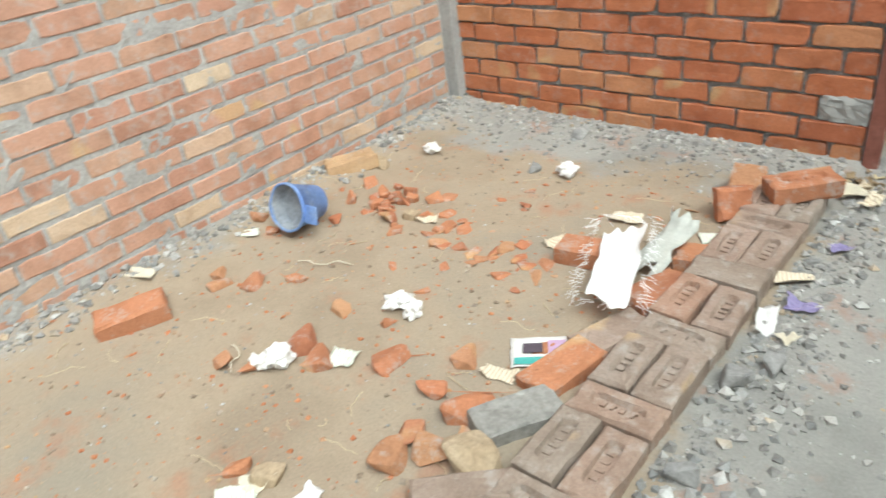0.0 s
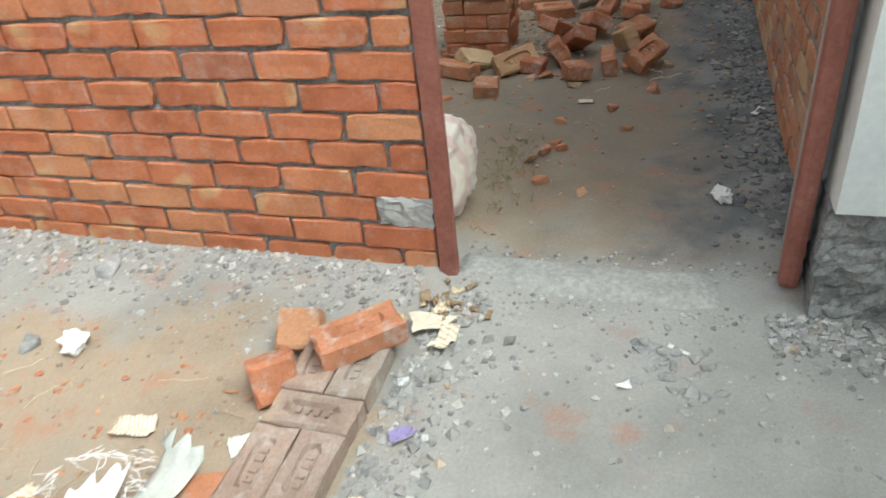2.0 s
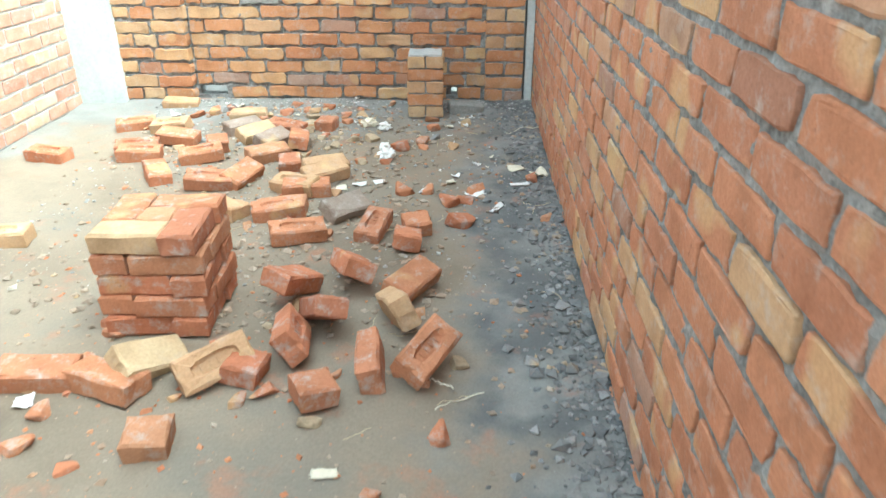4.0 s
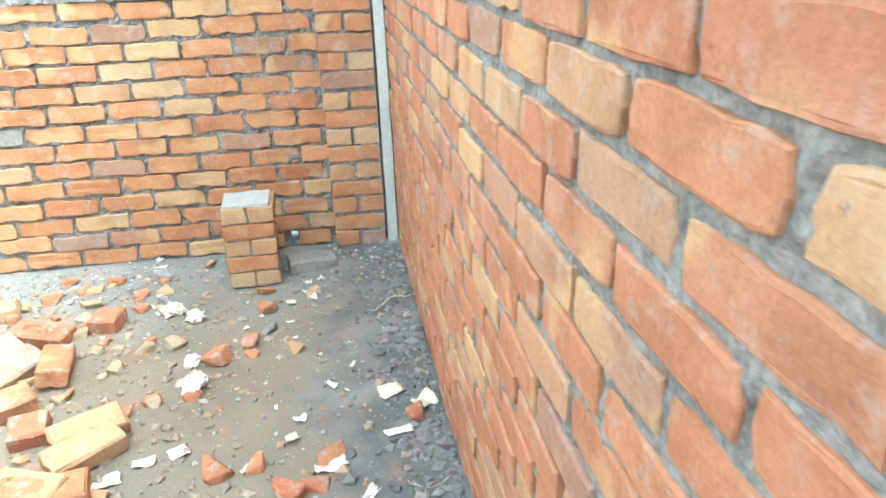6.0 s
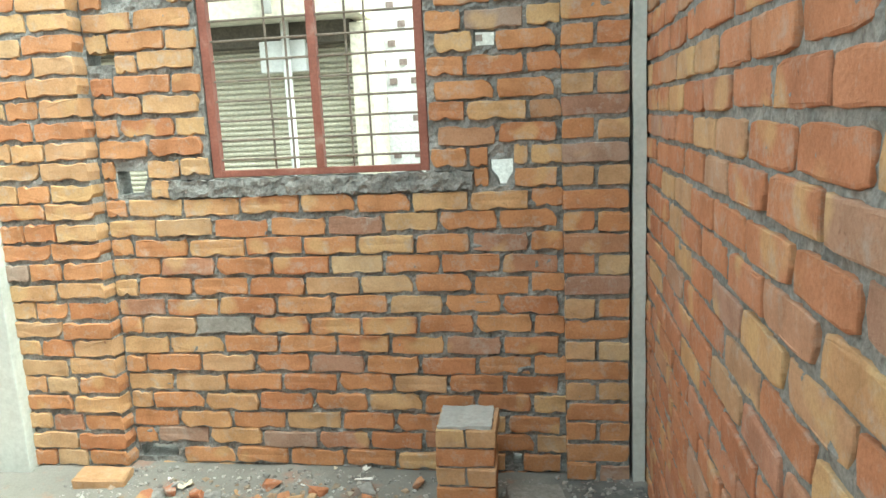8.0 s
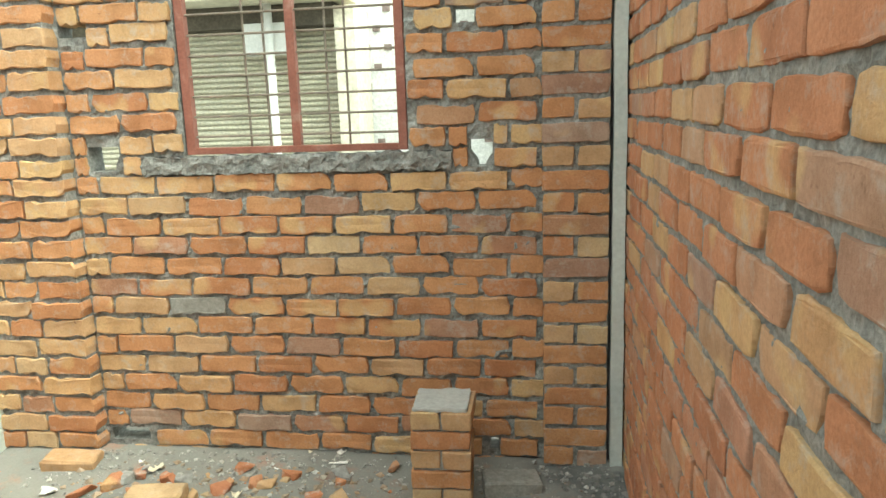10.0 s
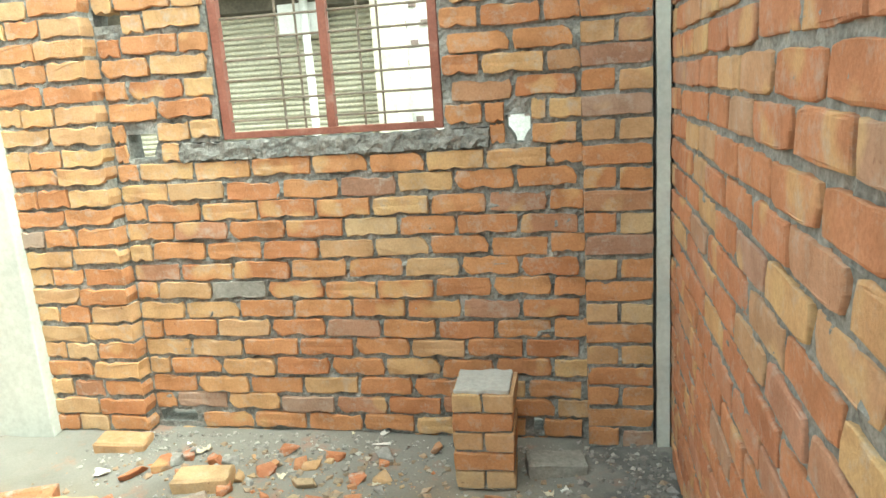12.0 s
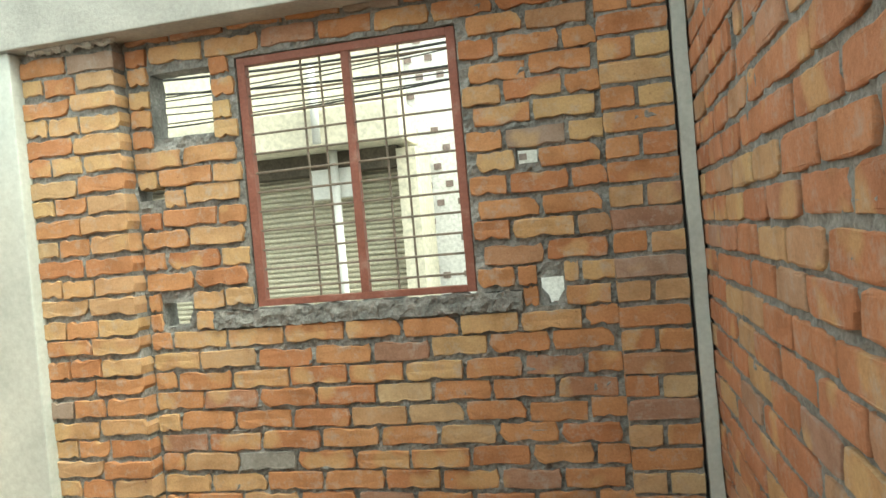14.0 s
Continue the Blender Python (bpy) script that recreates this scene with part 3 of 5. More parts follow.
tagged(sill, "thick lumpy bed of grey mortar under the window", "sill", kind="structure")

# ---- loose bricks and rubble ----
def frog_brick_mesh(name, seed, material, frog=True, half=1.0):
    """A moulded brick lying flat: worn edges, and a stamped frog in its upper bed."""
    rng = random.Random(seed)
    L, W, H = 0.228 * half, 0.110, 0.072
    n = 16
    bm = bmesh.new()

    def ring(fx, fy, z, square):
        vs = []
        for k in range(n):
            a = 2 * math.pi * k / n
            c, s = math.cos(a), math.sin(a)
            if square:
                q = max(abs(c), abs(s))
                x, y = c / q, s / q
            else:
                x = math.copysign(abs(c) ** 0.45, c)
                y = math.copysign(abs(s) ** 0.6, s)
            j = 0.0034
            vs.append(bm.verts.new((x * fx + rng.uniform(-j, j), y * fy + rng.uniform(-j, j), z + rng.uniform(-j, j))))
        return vs

    rings = [ring(L / 2 - 0.006, W / 2 - 0.006, 0, True), ring(L / 2, W / 2, 0.007, True), ring(L / 2 + 0.001, W / 2 + 0.001, H - 0.008, True), ring(L / 2 - 0.007, W / 2 - 0.007, H, True)]
    if frog:
        rings += [ring(L * 0.33, W * 0.23, H, False), ring(L * 0.30, W * 0.18, H - 0.013, False)]
    for a, b2 in zip(rings, rings[1:]):
        for k in range(n):
            bm.faces.new((a[k], a[(k + 1) % n], b2[(k + 1) % n], b2[k]))
    bm.faces.new(rings[0][::-1])
    bm.faces.new(rings[-1])
    if frog:
        for k in range(4):
            x = (k - 1.5) * L * 0.12 + rng.uniform(-0.003, 0.003)
            box(bm, x - 0.005, x + 0.003, -0.010, 0.011, H - 0.014, H - 0.008)
            box(bm, x + 0.003, x + 0.009, rng.choice([-0.010, 0.004]), rng.choice([0.006, 0.011]), H - 0.014, H - 0.008)
    bmesh.ops.recalc_face_normals(bm, faces=bm.faces[:])
    me = bpy.data.meshes.new(name)
    bm.to_mesh(me)
    bm.free()
    me.materials.append(material)
    return me


def shard_mesh(name, seed, size, material, flat=0.55):
    """A broken lump: the hull of a few random points."""
    rng = random.Random(seed)
    bm = bmesh.new()
    lean = rng.uniform(-0.5, 0.5)
    for _ in range(13):
        a, h = rng.uniform(0, 2 * math.pi), rng.choice((-1, 1)) * rng.uniform(0.5, 1.0)
        w = rng.uniform(0.55, 1.0)
        bm.verts.new(Vector((math.cos(a) * w + lean * h * 0.3, math.sin(a) * w * 0.72, flat * h)) * size)
    r = bmesh.ops.convex_hull(bm, input=bm.verts[:])
    bmesh.ops.delete(bm, geom=[v for v in bm.verts if not v.link_faces], context="VERTS")
    low = min(v.co.z for v in bm.verts)
    for v in bm.verts:
        v.co.z -= low
    bmesh.ops.bevel(bm, geom=bm.edges[:], offset=size * 0.06, segments=1, affect="EDGES")
    bmesh.ops.recalc_face_normals(bm, faces=bm.faces[:])
    me = bpy.data.meshes.new(name)
    bm.to_mesh(me)
    bm.free()
    me.materials.append(material)
    return me


YELLOW = [(0.0, (0.47, 0.32, 0.18)), (0.5, (0.46, 0.28, 0.155)), (1.0, (0.50, 0.37, 0.22))]
M_YELLOW = brick_material("yellow_brick", YELLOW, grey=0.3)
M_LOOSE = brick_material("loose_brick", [(0.0, (0.44, 0.17, 0.09)), (0.35, (0.48, 0.22, 0.115)), (0.7, (0.39, 0.16, 0.09)), (1.0, (0.50, 0.29, 0.16))], grey=0.85, relief=0.006)
M_SANDSTONE = surface("buff_stone", [(0.3, (0.36, 0.27, 0.17)), (0.7, (0.48, 0.38, 0.26))], 12, 70)
M_STONE = surface("grey_stone", [(0.3, (0.24, 0.24, 0.235)), (0.7, (0.42, 0.41, 0.39))], 10, 60)
M_GREYBRICK = surface("cement_covered_brick", [(0.3, (0.26, 0.25, 0.23)), (0.7, (0.38, 0.37, 0.34))], 9, 60)
BRICKS = {
    "path": [frog_brick_mesh("path_brick", 300 + k, M_DUSTY) for k in range(4)],
    "plain": [frog_brick_mesh("path_brick", 310 + k, M_DUSTY, False) for k in range(2)],
    "loose": [frog_brick_mesh("loose_brick", 320 + k, M_LOOSE, k % 2 == 0) for k in range(4)],
    "half": [frog_brick_mesh("half_brick", 330 + k, M_LOOSE, False, 0.5) for k in range(3)],
    "yellow": [frog_brick_mesh("loose_brick", 340 + k, M_YELLOW, k == 0) for k in range(2)],
    "grey": [frog_brick_mesh("loose_brick", 350, M_GREYBRICK, False)],
}
SHARDS = {
    "red": [shard_mesh("brick_fragment", 400 + k, 1.0, M_LOOSE) for k in range(8)],
    "yellow": [shard_mesh("brick_fragment", 420 + k, 1.0, M_YELLOW) for k in range(3)],
    "buff": [shard_mesh("stone", 430 + k, 1.0, M_SANDSTONE) for k in range(3)],
    "grey": [shard_mesh("stone", 440 + k, 1.0, M_STONE) for k in range(4)],
}
dice = random.Random(77)


def spot(x, y):
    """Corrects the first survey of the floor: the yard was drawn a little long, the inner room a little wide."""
    if y < 3.9:
        return x * (1 - 0.023 * (y - 1.7)), 3.83 - (3.83 - y) * 0.96
    ys = (3.9, 4.4, 5.9, 6.6, 7.2, 8.0, 8.9)
    nx = x * float(np.interp(y, ys, (0.9, 0.88, 0.9, 0.99, 1.02, 1.04, 1.04))) if x < 0 else x * float(np.interp(y, ys, (1, 1, 1, 1.12, 1.12, 1.0, 0.9)))
    return nx, y + float(np.interp(y, ys, (0.0, -0.1, -0.14, 0.11, 0.16, 0.18, 0.11)))


def lay_brick(kind, x, y, rz, label, group, z=None, rx=0.0, ry=0.0, name="loose_brick", pick=None, exact=False):
    meshes = BRICKS[kind]
    if not exact:
        x, y = spot(x, y)
    ob = new(name, meshes[dice.randrange(len(meshes)) if pick is None else pick])
    z = ground_z(x, y) - 0.006 if z is None else z
    f = 0.955 if name == "edging_brick" else 1.0
    ob.matrix_world = pose(x, y, z, rx, ry, rz) @ Matrix.Diagonal((f, f, 1, 1))
    return tagged(ob, label, "brick", group)


def drop_shard(kind, x, y, size, label, group, z=None, name="brick_fragment", flat=1.0, exact=False):
    meshes = SHARDS[kind]
    if not exact:
        x, y = spot(x, y)
    ob = new(name, meshes[dice.randrange(len(meshes))])
    z = ground_z(x, y) - size * 0.16 if z is None else z
    ob.matrix_world = pose(x, y, z, dice.uniform(-14, 14), dice.uniform(-14, 14), dice.uniform(0, 360)) @ Matrix.Diagonal((size, size, size * flat, 1))
    return tagged(ob, label, "stone" if "stone" in name else "mud" if "mud" in name else "brick fragment", group)


# edging of flat bricks across the yard: pairs along it, single ones across
for k in range(-1, 5):
    yc = 2.187 + 0.338 * k
    if k < 4:
        lay_brick("plain" if k == 2 else "path", -0.632, yc, dice.uniform(-2, 2), "grey-brown trodden brick laid flat across the edging", "brick edging", z=-0.012 + dice.uniform(-0.006, 0.008), name="edging_brick", exact=True)
    for s in (-1, 1):
        lay_brick("path", -0.634 + s * 0.0585, yc - 0.169, 90 + dice.uniform(-2, 2), "grey-brown trodden brick with a stamped hollow, laid flat in the edging", "brick edging", z=-0.012 + dice.uniform(-0.006, 0.008), rx=dice.uniform(-2.5, 2.5), ry=dice.uniform(-1.5, 1.5), name="edging_brick", exact=True)
for kind, x, y, rz, lab in (
    ("grey", -0.845, 1.985, 62, "cement-covered brick beside the edging"),
    ("loose", -0.845, 2.205, 75, "dull red brick lying along the edging"),
    ("plain", -0.80, 2.40, 70, "dusty brown brick beside the edging"),
    ("plain", -0.79, 1.70, 40, "dusty grey-brown brick beside the edging"),
    ("loose", -1.07, 2.75, 8, "orange brick half buried under a torn sack"),
    ("loose", -0.80, 2.66, 75, "red brick half buried beside the edging"),
    ("half", -0.79, 2.90, 20, "orange half brick beside the edging"),
    ("yellow", -2.44, 2.92, 60, "pale dusty brick against the wall"),
):
    lay_brick(kind, x, y, rz, lab, "", z=-0.02 if x > -1 else 0.0, rx=dice.uniform(-5, 5), ry=dice.uniform(-4, 4))
lay_brick("loose", -2.16, 1.745, 66, "worn orange brick lying on the sand by the wall", "", rx=5, ry=-3, z=0.0, pick=1, exact=True)
lay_brick("loose", -0.60, 3.435, 40, "bright orange brick lying on the end of the edging", "", z=0.060, ry=-2, pick=2, exact=True)
lay_brick("half", -0.83, 3.29, 40, "dark red half brick tipped on its side", "", z=0.045, rx=70)
lay_brick("half", -0.83, 3.48, 10, "red half brick standing against another", "", z=0.03, rx=40)

# broken pieces on the yard floor: place, size
for x, y, s in ((-1.29, 1.98, 0.085), (-1.11, 2.11, 0.07), (-1.10, 1.96, 0.06), (-0.95, 1.93, 0.11), (-0.95, 1.77, 0.075), (-1.03, 1.79, 0.06), (-1.57, 1.92, 0.09), (-1.61, 2.09, 0.06),
                (-1.47, 1.87, 0.08), (-1.71, 1.70, 0.055), (-1.90, 2.15, 0.06), (-2.10, 1.96, 0.06), (-2.17, 2.0, 0.05), (-2.0, 2.03, 0.07), (-1.33, 1.47, 0.06), (-1.42, 2.12, 0.035),
                (-0.88, 1.85, 0.06), (-1.02, 1.70, 0.08), (-1.62, 1.72, 0.05), (-2.39, 2.35, 0.06), (-2.28, 2.33, 0.05)):
    drop_shard("red", x, y, s, "broken red brick piece on the sand", "broken bricks in the yard", flat=0.62)
for k in range(26):
    a, r = dice.uniform(0, 6.3), abs(dice.gauss(0, 0.13))
    drop_shard("red", -1.99 + r * 1.4 * math.cos(a), 2.77 + r * math.sin(a), dice.uniform(0.02, 0.055), "small broken red brick piece in a heap", "broken bricks in the yard", flat=0.9)
for k in range(46):
    drop_shard("red", dice.gauss(-1.5, 0.2), dice.gauss(2.62, 0.13), dice.uniform(0.015, 0.06), "crumbled red brick piece trodden into the sand", "broken bricks in the yard", flat=0.35)
for k in range(16):
    drop_shard("red", dice.gauss(-1.25, 0.25), dice.gauss(3.15, 0.10), dice.uniform(0.012, 0.035), "crumbled red brick piece trodden into the sand", "broken bricks in the yard", flat=0.35)
for kind, x, y, s in (("buff", -0.84, 1.80, 0.10), ("buff", -2.36, 3.02, 0.06), ("buff", -1.86, 2.70, 0.05), ("buff", -1.24, 1.49, 0.06), ("grey", -1.70, 3.69, 0.06), ("grey", -1.70, 3.31, 0.045),
                      ("grey", -0.45, 2.40, 0.07), ("grey", -0.40, 2.50, 0.05), ("grey", -0.02, 2.05, 0.05), ("grey", 0.30, 2.62, 0.04), ("grey", 0.34, 2.25, 0.07), ("grey", 0.27, 2.15, 0.06), ("grey", -0.43, 2.02, 0.06)):
    drop_shard(kind, x, y, s, "pale buff stone on the sand" if kind == "buff" else "grey stone lying in the cement dust", "stones in the yard", name="stone", flat=0.8)


def scatter(name, label, count, where, sizes, material, seed, flat=0.7):
    """A spread of small broken bits as one body."""
    rng = random.Random(seed)
    verts, faces = [], []
    tri = [(0, 2, 4), (2, 1, 4), (1, 3, 4), (3, 0, 4), (2, 0, 5), (1, 2, 5), (3, 1, 5), (0, 3, 5)]
    for _ in range(count):
        x, y = where(rng)
        s = sizes[0] + (sizes[1] - sizes[0]) * rng.random() ** 3
        z = ground_z(x, y) + s * 0.15
        q = Euler((rng.uniform(0, 6), rng.uniform(0, 6), rng.uniform(0, 6))).to_matrix()
        n0 = len(verts)
        for v in ((1, 0, 0), (-1, 0, 0), (0, 1, 0), (0, -1, 0), (0, 0, 1), (0, 0, -1)):
            p = q @ (Vector(v) * s * rng.uniform(0.55, 1.1))
            verts.append((x + p.x, y + p.y, z + p.z * flat))
        faces += [tuple(n0 + i for i in f) for f in tri]
    me = bpy.data.meshes.new(name)
    me.from_pydata(verts, [], faces)
    me.materials.append(material)
    return tagged(new(name, me), label, "gravel", kind="stuff")


def bits(name, stops, smear):
    return brick_material(name, stops, True, smear)


M_GRAVEL = bits("gravel", [(0.0, (0.20, 0.20, 0.19)), (0.5, (0.33, 0.325, 0.31)), (0.85, (0.42, 0.41, 0.38)), (1.0, (0.55, 0.54, 0.51))], 0.3)
M_CRUMB = bits("brick_crumbs", [(0.0, (0.42, 0.15, 0.07)), (0.6, (0.50, 0.22, 0.11)), (1.0, (0.40, 0.29, 0.19))], 0.3)
M_DARKBIT = bits("dark_clods", [(0.0, (0.13, 0.13, 0.13)), (0.6, (0.19, 0.19, 0.185)), (1.0, (0.30, 0.29, 0.28))], 0.2)
scatter("gravel", "grey gravel and cement crumbs along the edging", 1900, lambda r: (-0.47 + abs(r.gauss(0, 0.12)) - 0.03, r.uniform(1.3, 3.75)), (0.004, 0.026), M_GRAVEL, 1)
scatter("gravel", "sparse grey gravel on cement dust", 900, lambda r: (r.uniform(-0.4, 1.5), r.uniform(1.0, 3.8)), (0.003, 0.018), M_GRAVEL, 2)
scatter("gravel", "grey gravel heaped against the partition", 1800, lambda r: (r.uniform(-2.45, -0.55), 3.85 - abs(r.gauss(0, 0.16))), (0.004, 0.022), M_GRAVEL, 3)
scatter("gravel", "pale mortar crumbs along the wall foot", 1500, lambda r: (-2.47 + abs(r.gauss(0, 0.075)), r.uniform(0.2, 3.8)), (0.004, 0.028), M_GRAVEL, 4)
scatter("brick_crumbs", "brick crumbs strewn over the sand", 1400, lambda r: (r.uniform(-2.4, -0.7), r.uniform(0.9, 3.5)), (0.003, 0.014), M_CRUMB, 5, 0.5)
scatter("brick_crumbs", "brick crumbs strewn over the inner floor", 1500, lambda r: (r.gauss(-0.8, 0.55), r.uniform(4.3, 8.6)), (0.003, 0.017), M_CRUMB, 6, 0.5)
scatter("dark_clods", "dark mortar clods along the wall foot", 2600, lambda r: (0.54 - abs(r.gauss(0, 0.10)), r.uniform(4.1, 8.7)), (0.004, 0.024), M_DARKBIT, 7, 0.5)
scatter("gravel", "grey mortar crumbs by the window wall", 1100, lambda r: (r.uniform(-2.0, 0.54), 8.8 - abs(r.gauss(0, 0.18))), (0.004, 0.02), M_GRAVEL, 8)
scatter("gravel", "crumbled cement beside the door post", 700, lambda r: (0.42 + abs(r.gauss(0, 0.22)), 3.82 - abs(r.gauss(0, 0.09))), (0.005, 0.024), M_GRAVEL, 9)

scatter("gravel", "loose grit along the threshold", 500, lambda r: (r.uniform(-0.46, 0.45), r.choice([3.78, 4.0]) + r.gauss(0, 0.03)), (0.003, 0.013), M_GRAVEL, 10)
scatter("gravel", "grey rubble grit over the inner floor", 1600, lambda r: (r.uniform(-1.9, 0.4), r.uniform(6.2, 8.6)), (0.003, 0.016), M_GRAVEL, 11)

scatter("dark_clods", "small dark clods trodden into the cement dust", 1300, lambda r: (r.uniform(-0.42, 0.9), r.uniform(1.0, 3.75)), (0.003, 0.014), M_GRAVEL, 12, 0.45)
scatter("gravel", "sparse grit over the sand", 900, lambda r: (r.uniform(-2.4, -0.7), r.uniform(0.8, 3.6)), (0.002, 0.009), M_GRAVEL, 13, 0.6)

M_CLOD = bits("earth_clods", [(0.0, (0.24, 0.19, 0.14)), (0.5, (0.32, 0.26, 0.195)), (0.85, (0.36, 0.25, 0.17)), (1.0, (0.42, 0.37, 0.30))], 0.4)
scatter("earth_clods", "brown earth clods and brick dust among the rubble", 2600, lambda r: (min(0.5, r.gauss(-0.75, 0.55)), r.uniform(5.9, 8.7)), (0.004, 0.032), M_CLOD, 21, 0.5)
scatter("earth_clods", "trodden earth clods on the inner floor", 700, lambda r: (r.uniform(-1.9, 0.4), r.uniform(4.1, 6.2)), (0.003, 0.020), M_CLOD, 22, 0.4)
scatter("gravel", "grey mortar lumps at the foot of the east wall", 420, lambda r: (0.54 - abs(r.gauss(0, 0.13)), r.uniform(4.3, 8.6)), (0.012, 0.042), M_DARKBIT, 23, 0.55)
scatter("earth_clods", "sand clods and crumbs on the yard floor", 1300, lambda r: (r.uniform(-2.4, -0.75), r.uniform(1.0, 3.6)), (0.003, 0.016), M_CLOD, 24, 0.5)

# ---- inner room: stack of bricks with a heap before it ----
for c in range(5):
    z = 0.004 + c * 0.075
    ring = [(-0.057, -0.115, 0), (0.115, -0.057, 90), (0.057, 0.115, 0), (-0.115, 0.057, 90)] if c % 2 == 0 else [(0.057, -0.115, 0), (0.115, 0.057, 90), (-0.057, 0.115, 0), (-0.115, -0.057, 90)]
    for x, y, rz in ring + [(0, 0, 0)] * (c == 4):
        kind = "half" if (x, y) == (0, 0) else ("yellow" if c == 4 and x < 0.06 and y < 0 else "loose")
        lay_brick(kind, -0.905 + x + dice.uniform(-0.008, 0.008), 6.04 + y + dice.uniform(-0.008, 0.008), rz + dice.uniform(-3, 3) + 4, "reddish brick in a square stack on the inner floor", "stacked bricks", z=z, name="stacked_brick", pick=1 if kind != "half" else 0, exact=True)

M_HEAP = "bricks heaped before the stack"
for kind, x, y, z, rx, ry, rz, p in (
    ("yellow", -0.97, 5.82, 0.02, 35, 20, 60, 1), ("yellow", -0.73, 5.82, 0.03, 48, -8, 40, 0), ("half", -0.36, 5.68, 0.01, 0, 8, 30, 0), ("loose", -0.235, 5.84, 0.02, 80, 0, 97, 1),
    ("loose", -0.02, 5.86, 0.045, 30, -8, 62, 0), ("loose", -1.30, 5.75, 0.0, 4, 3, 6, 1), ("yellow", -0.16, 6.05, 0.05, 70, 20, 110, 1), ("loose", -0.40, 6.02, 0.05, 20, 30, 120, 0),
    ("loose", -0.52, 5.93, 0.04, 55, 10, 100, 2), ("loose", -0.55, 6.15, 0.06, 12, 25, 70, 1), ("loose", -0.10, 6.22, 0.02, 20, 0, 60, 3), ("loose", -0.34, 6.25, 0.05, 30, 15, 115, 1),
    ("half", -0.62, 5.80, 0.0, 10, 0, 80, 1), ("half", -1.38, 5.52, 0.0, 4, 10, 20, 2), ("half", -0.81, 5.48, -0.005, 6, 3, 10, 0), ("loose", -1.05, 5.72, 0.0, 6, 0, 160, 3),
):
    lay_brick(kind, x, y, rz, "tumbled brick leaning in a heap on the floor" if kind != "yellow" else "tumbled yellow-buff brick leaning in a heap on the floor", M_HEAP, z=z, rx=rx, ry=ry, pick=p if p < len(BRICKS[kind]) else 0)
for kind, x, y, rz, rx in (
    ("yellow", -1.88, 6.48, 8, 3), ("loose", -2.13, 7.42, -12, 4), ("loose", -1.02, 7.13, 70, 25), ("loose", -0.66, 6.99, 12, 4), ("yellow", -0.60, 7.16, 40, 12), ("loose", -0.74, 6.74, 15, 5),
    ("half", -0.14, 6.48, 95, 12), ("loose", -1.65, 7.45, 10, 5), ("loose", -1.30, 7.42, 20, 8), ("loose", -1.45, 7.15, 120, 6), ("yellow", -1.0, 6.75, 150, 6), ("loose", -1.15, 7.05, 5, 10),
):
    lab = {"yellow": "dusty yellow-buff brick lying among rubble", "loose": "reddish brick lying among rubble", "half": "broken half brick on the dusty floor", "grey": "dark grey brick lying by the wall"}[kind]
    lay_brick(kind, x, y, rz, lab, "bricks strewn over the inner floor", rx=rx, ry=dice.uniform(-6, 6), z=0.0 if rx < 8 else 0.012)
for kind, x, y, rz, rx in (
    ("yellow", -1.84, 8.66, 8, 5), ("yellow", -1.30, 8.40, 8, 3), ("plain", -1.27, 8.16, 42, 7), ("loose", -1.00, 8.15, -18, 5), ("half", -0.76, 8.22, -10, 4), ("yellow", -1.70, 8.12, -4, 8),
    ("loose", -1.95, 8.18, 20, 5), ("half", -1.31, 7.78, 20, 10), ("yellow", -1.15, 8.00, 50, 24), ("plain", -1.02, 7.88, 62, 20), ("loose", -0.87, 7.87, 100, 12), ("loose", -1.58, 7.90, -5, 9), ("loose", -1.74, 7.70, 15, 8),
    ("loose", -0.98, 7.62, 35, 10), ("yellow", -0.63, 7.43, 32, 18), ("yellow", -0.72, 7.16, -22, 10), ("half", -0.82, 7.47, 10, 12), ("loose", -0.73, 6.90, 4, 6), ("plain", -0.45, 6.90, 52, 30), ("loose", -0.29, 6.71, 80, 5),
    ("half", -0.10, 6.71, 12, 8), ("loose", -0.60, 6.62, 20, 8), ("grey", 0.10, 8.62, 12, 3),
):
    lab = {"yellow": "dusty yellow-buff brick lying among rubble", "loose": "reddish brick lying among rubble", "half": "broken half brick on the dusty floor", "grey": "dark grey brick lying by the wall", "plain": "grey-brown dusty brick tilted among rubble"}[kind]
    lay_brick(kind, x, y, rz, lab, "bricks strewn over the inner floor", rx=rx, ry=dice.uniform(-6, 6), z=-0.006 if rx < 8 else 0.008, exact=True)
for x, y, s in ((0.08, 6.80, 0.085), (-0.26, 7.84, 0.085), (-0.15, 7.94, 0.065), (-0.09, 8.22, 0.07), (-0.20, 7.18, 0.085), (-0.07, 7.18, 0.06), (0.03, 7.03, 0.08), (0.11, 7.04, 0.06), (0.16, 7.15, 0.07), (0.45, 7.32, 0.065),
                (0.47, 6.81, 0.045), (-1.04, 8.66, 0.06), (-0.95, 8.57, 0.05), (-0.65, 8.34, 0.05), (-0.40, 8.72, 0.05), (-0.11, 8.40, 0.065), (-1.66, 8.46, 0.08), (-1.56, 8.52, 0.07), (-1.48, 8.60, 0.05)):
    drop_shard("red", x, y, s, "broken red brick piece on the inner floor", "broken bricks in the inner room", flat=0.7, exact=True)
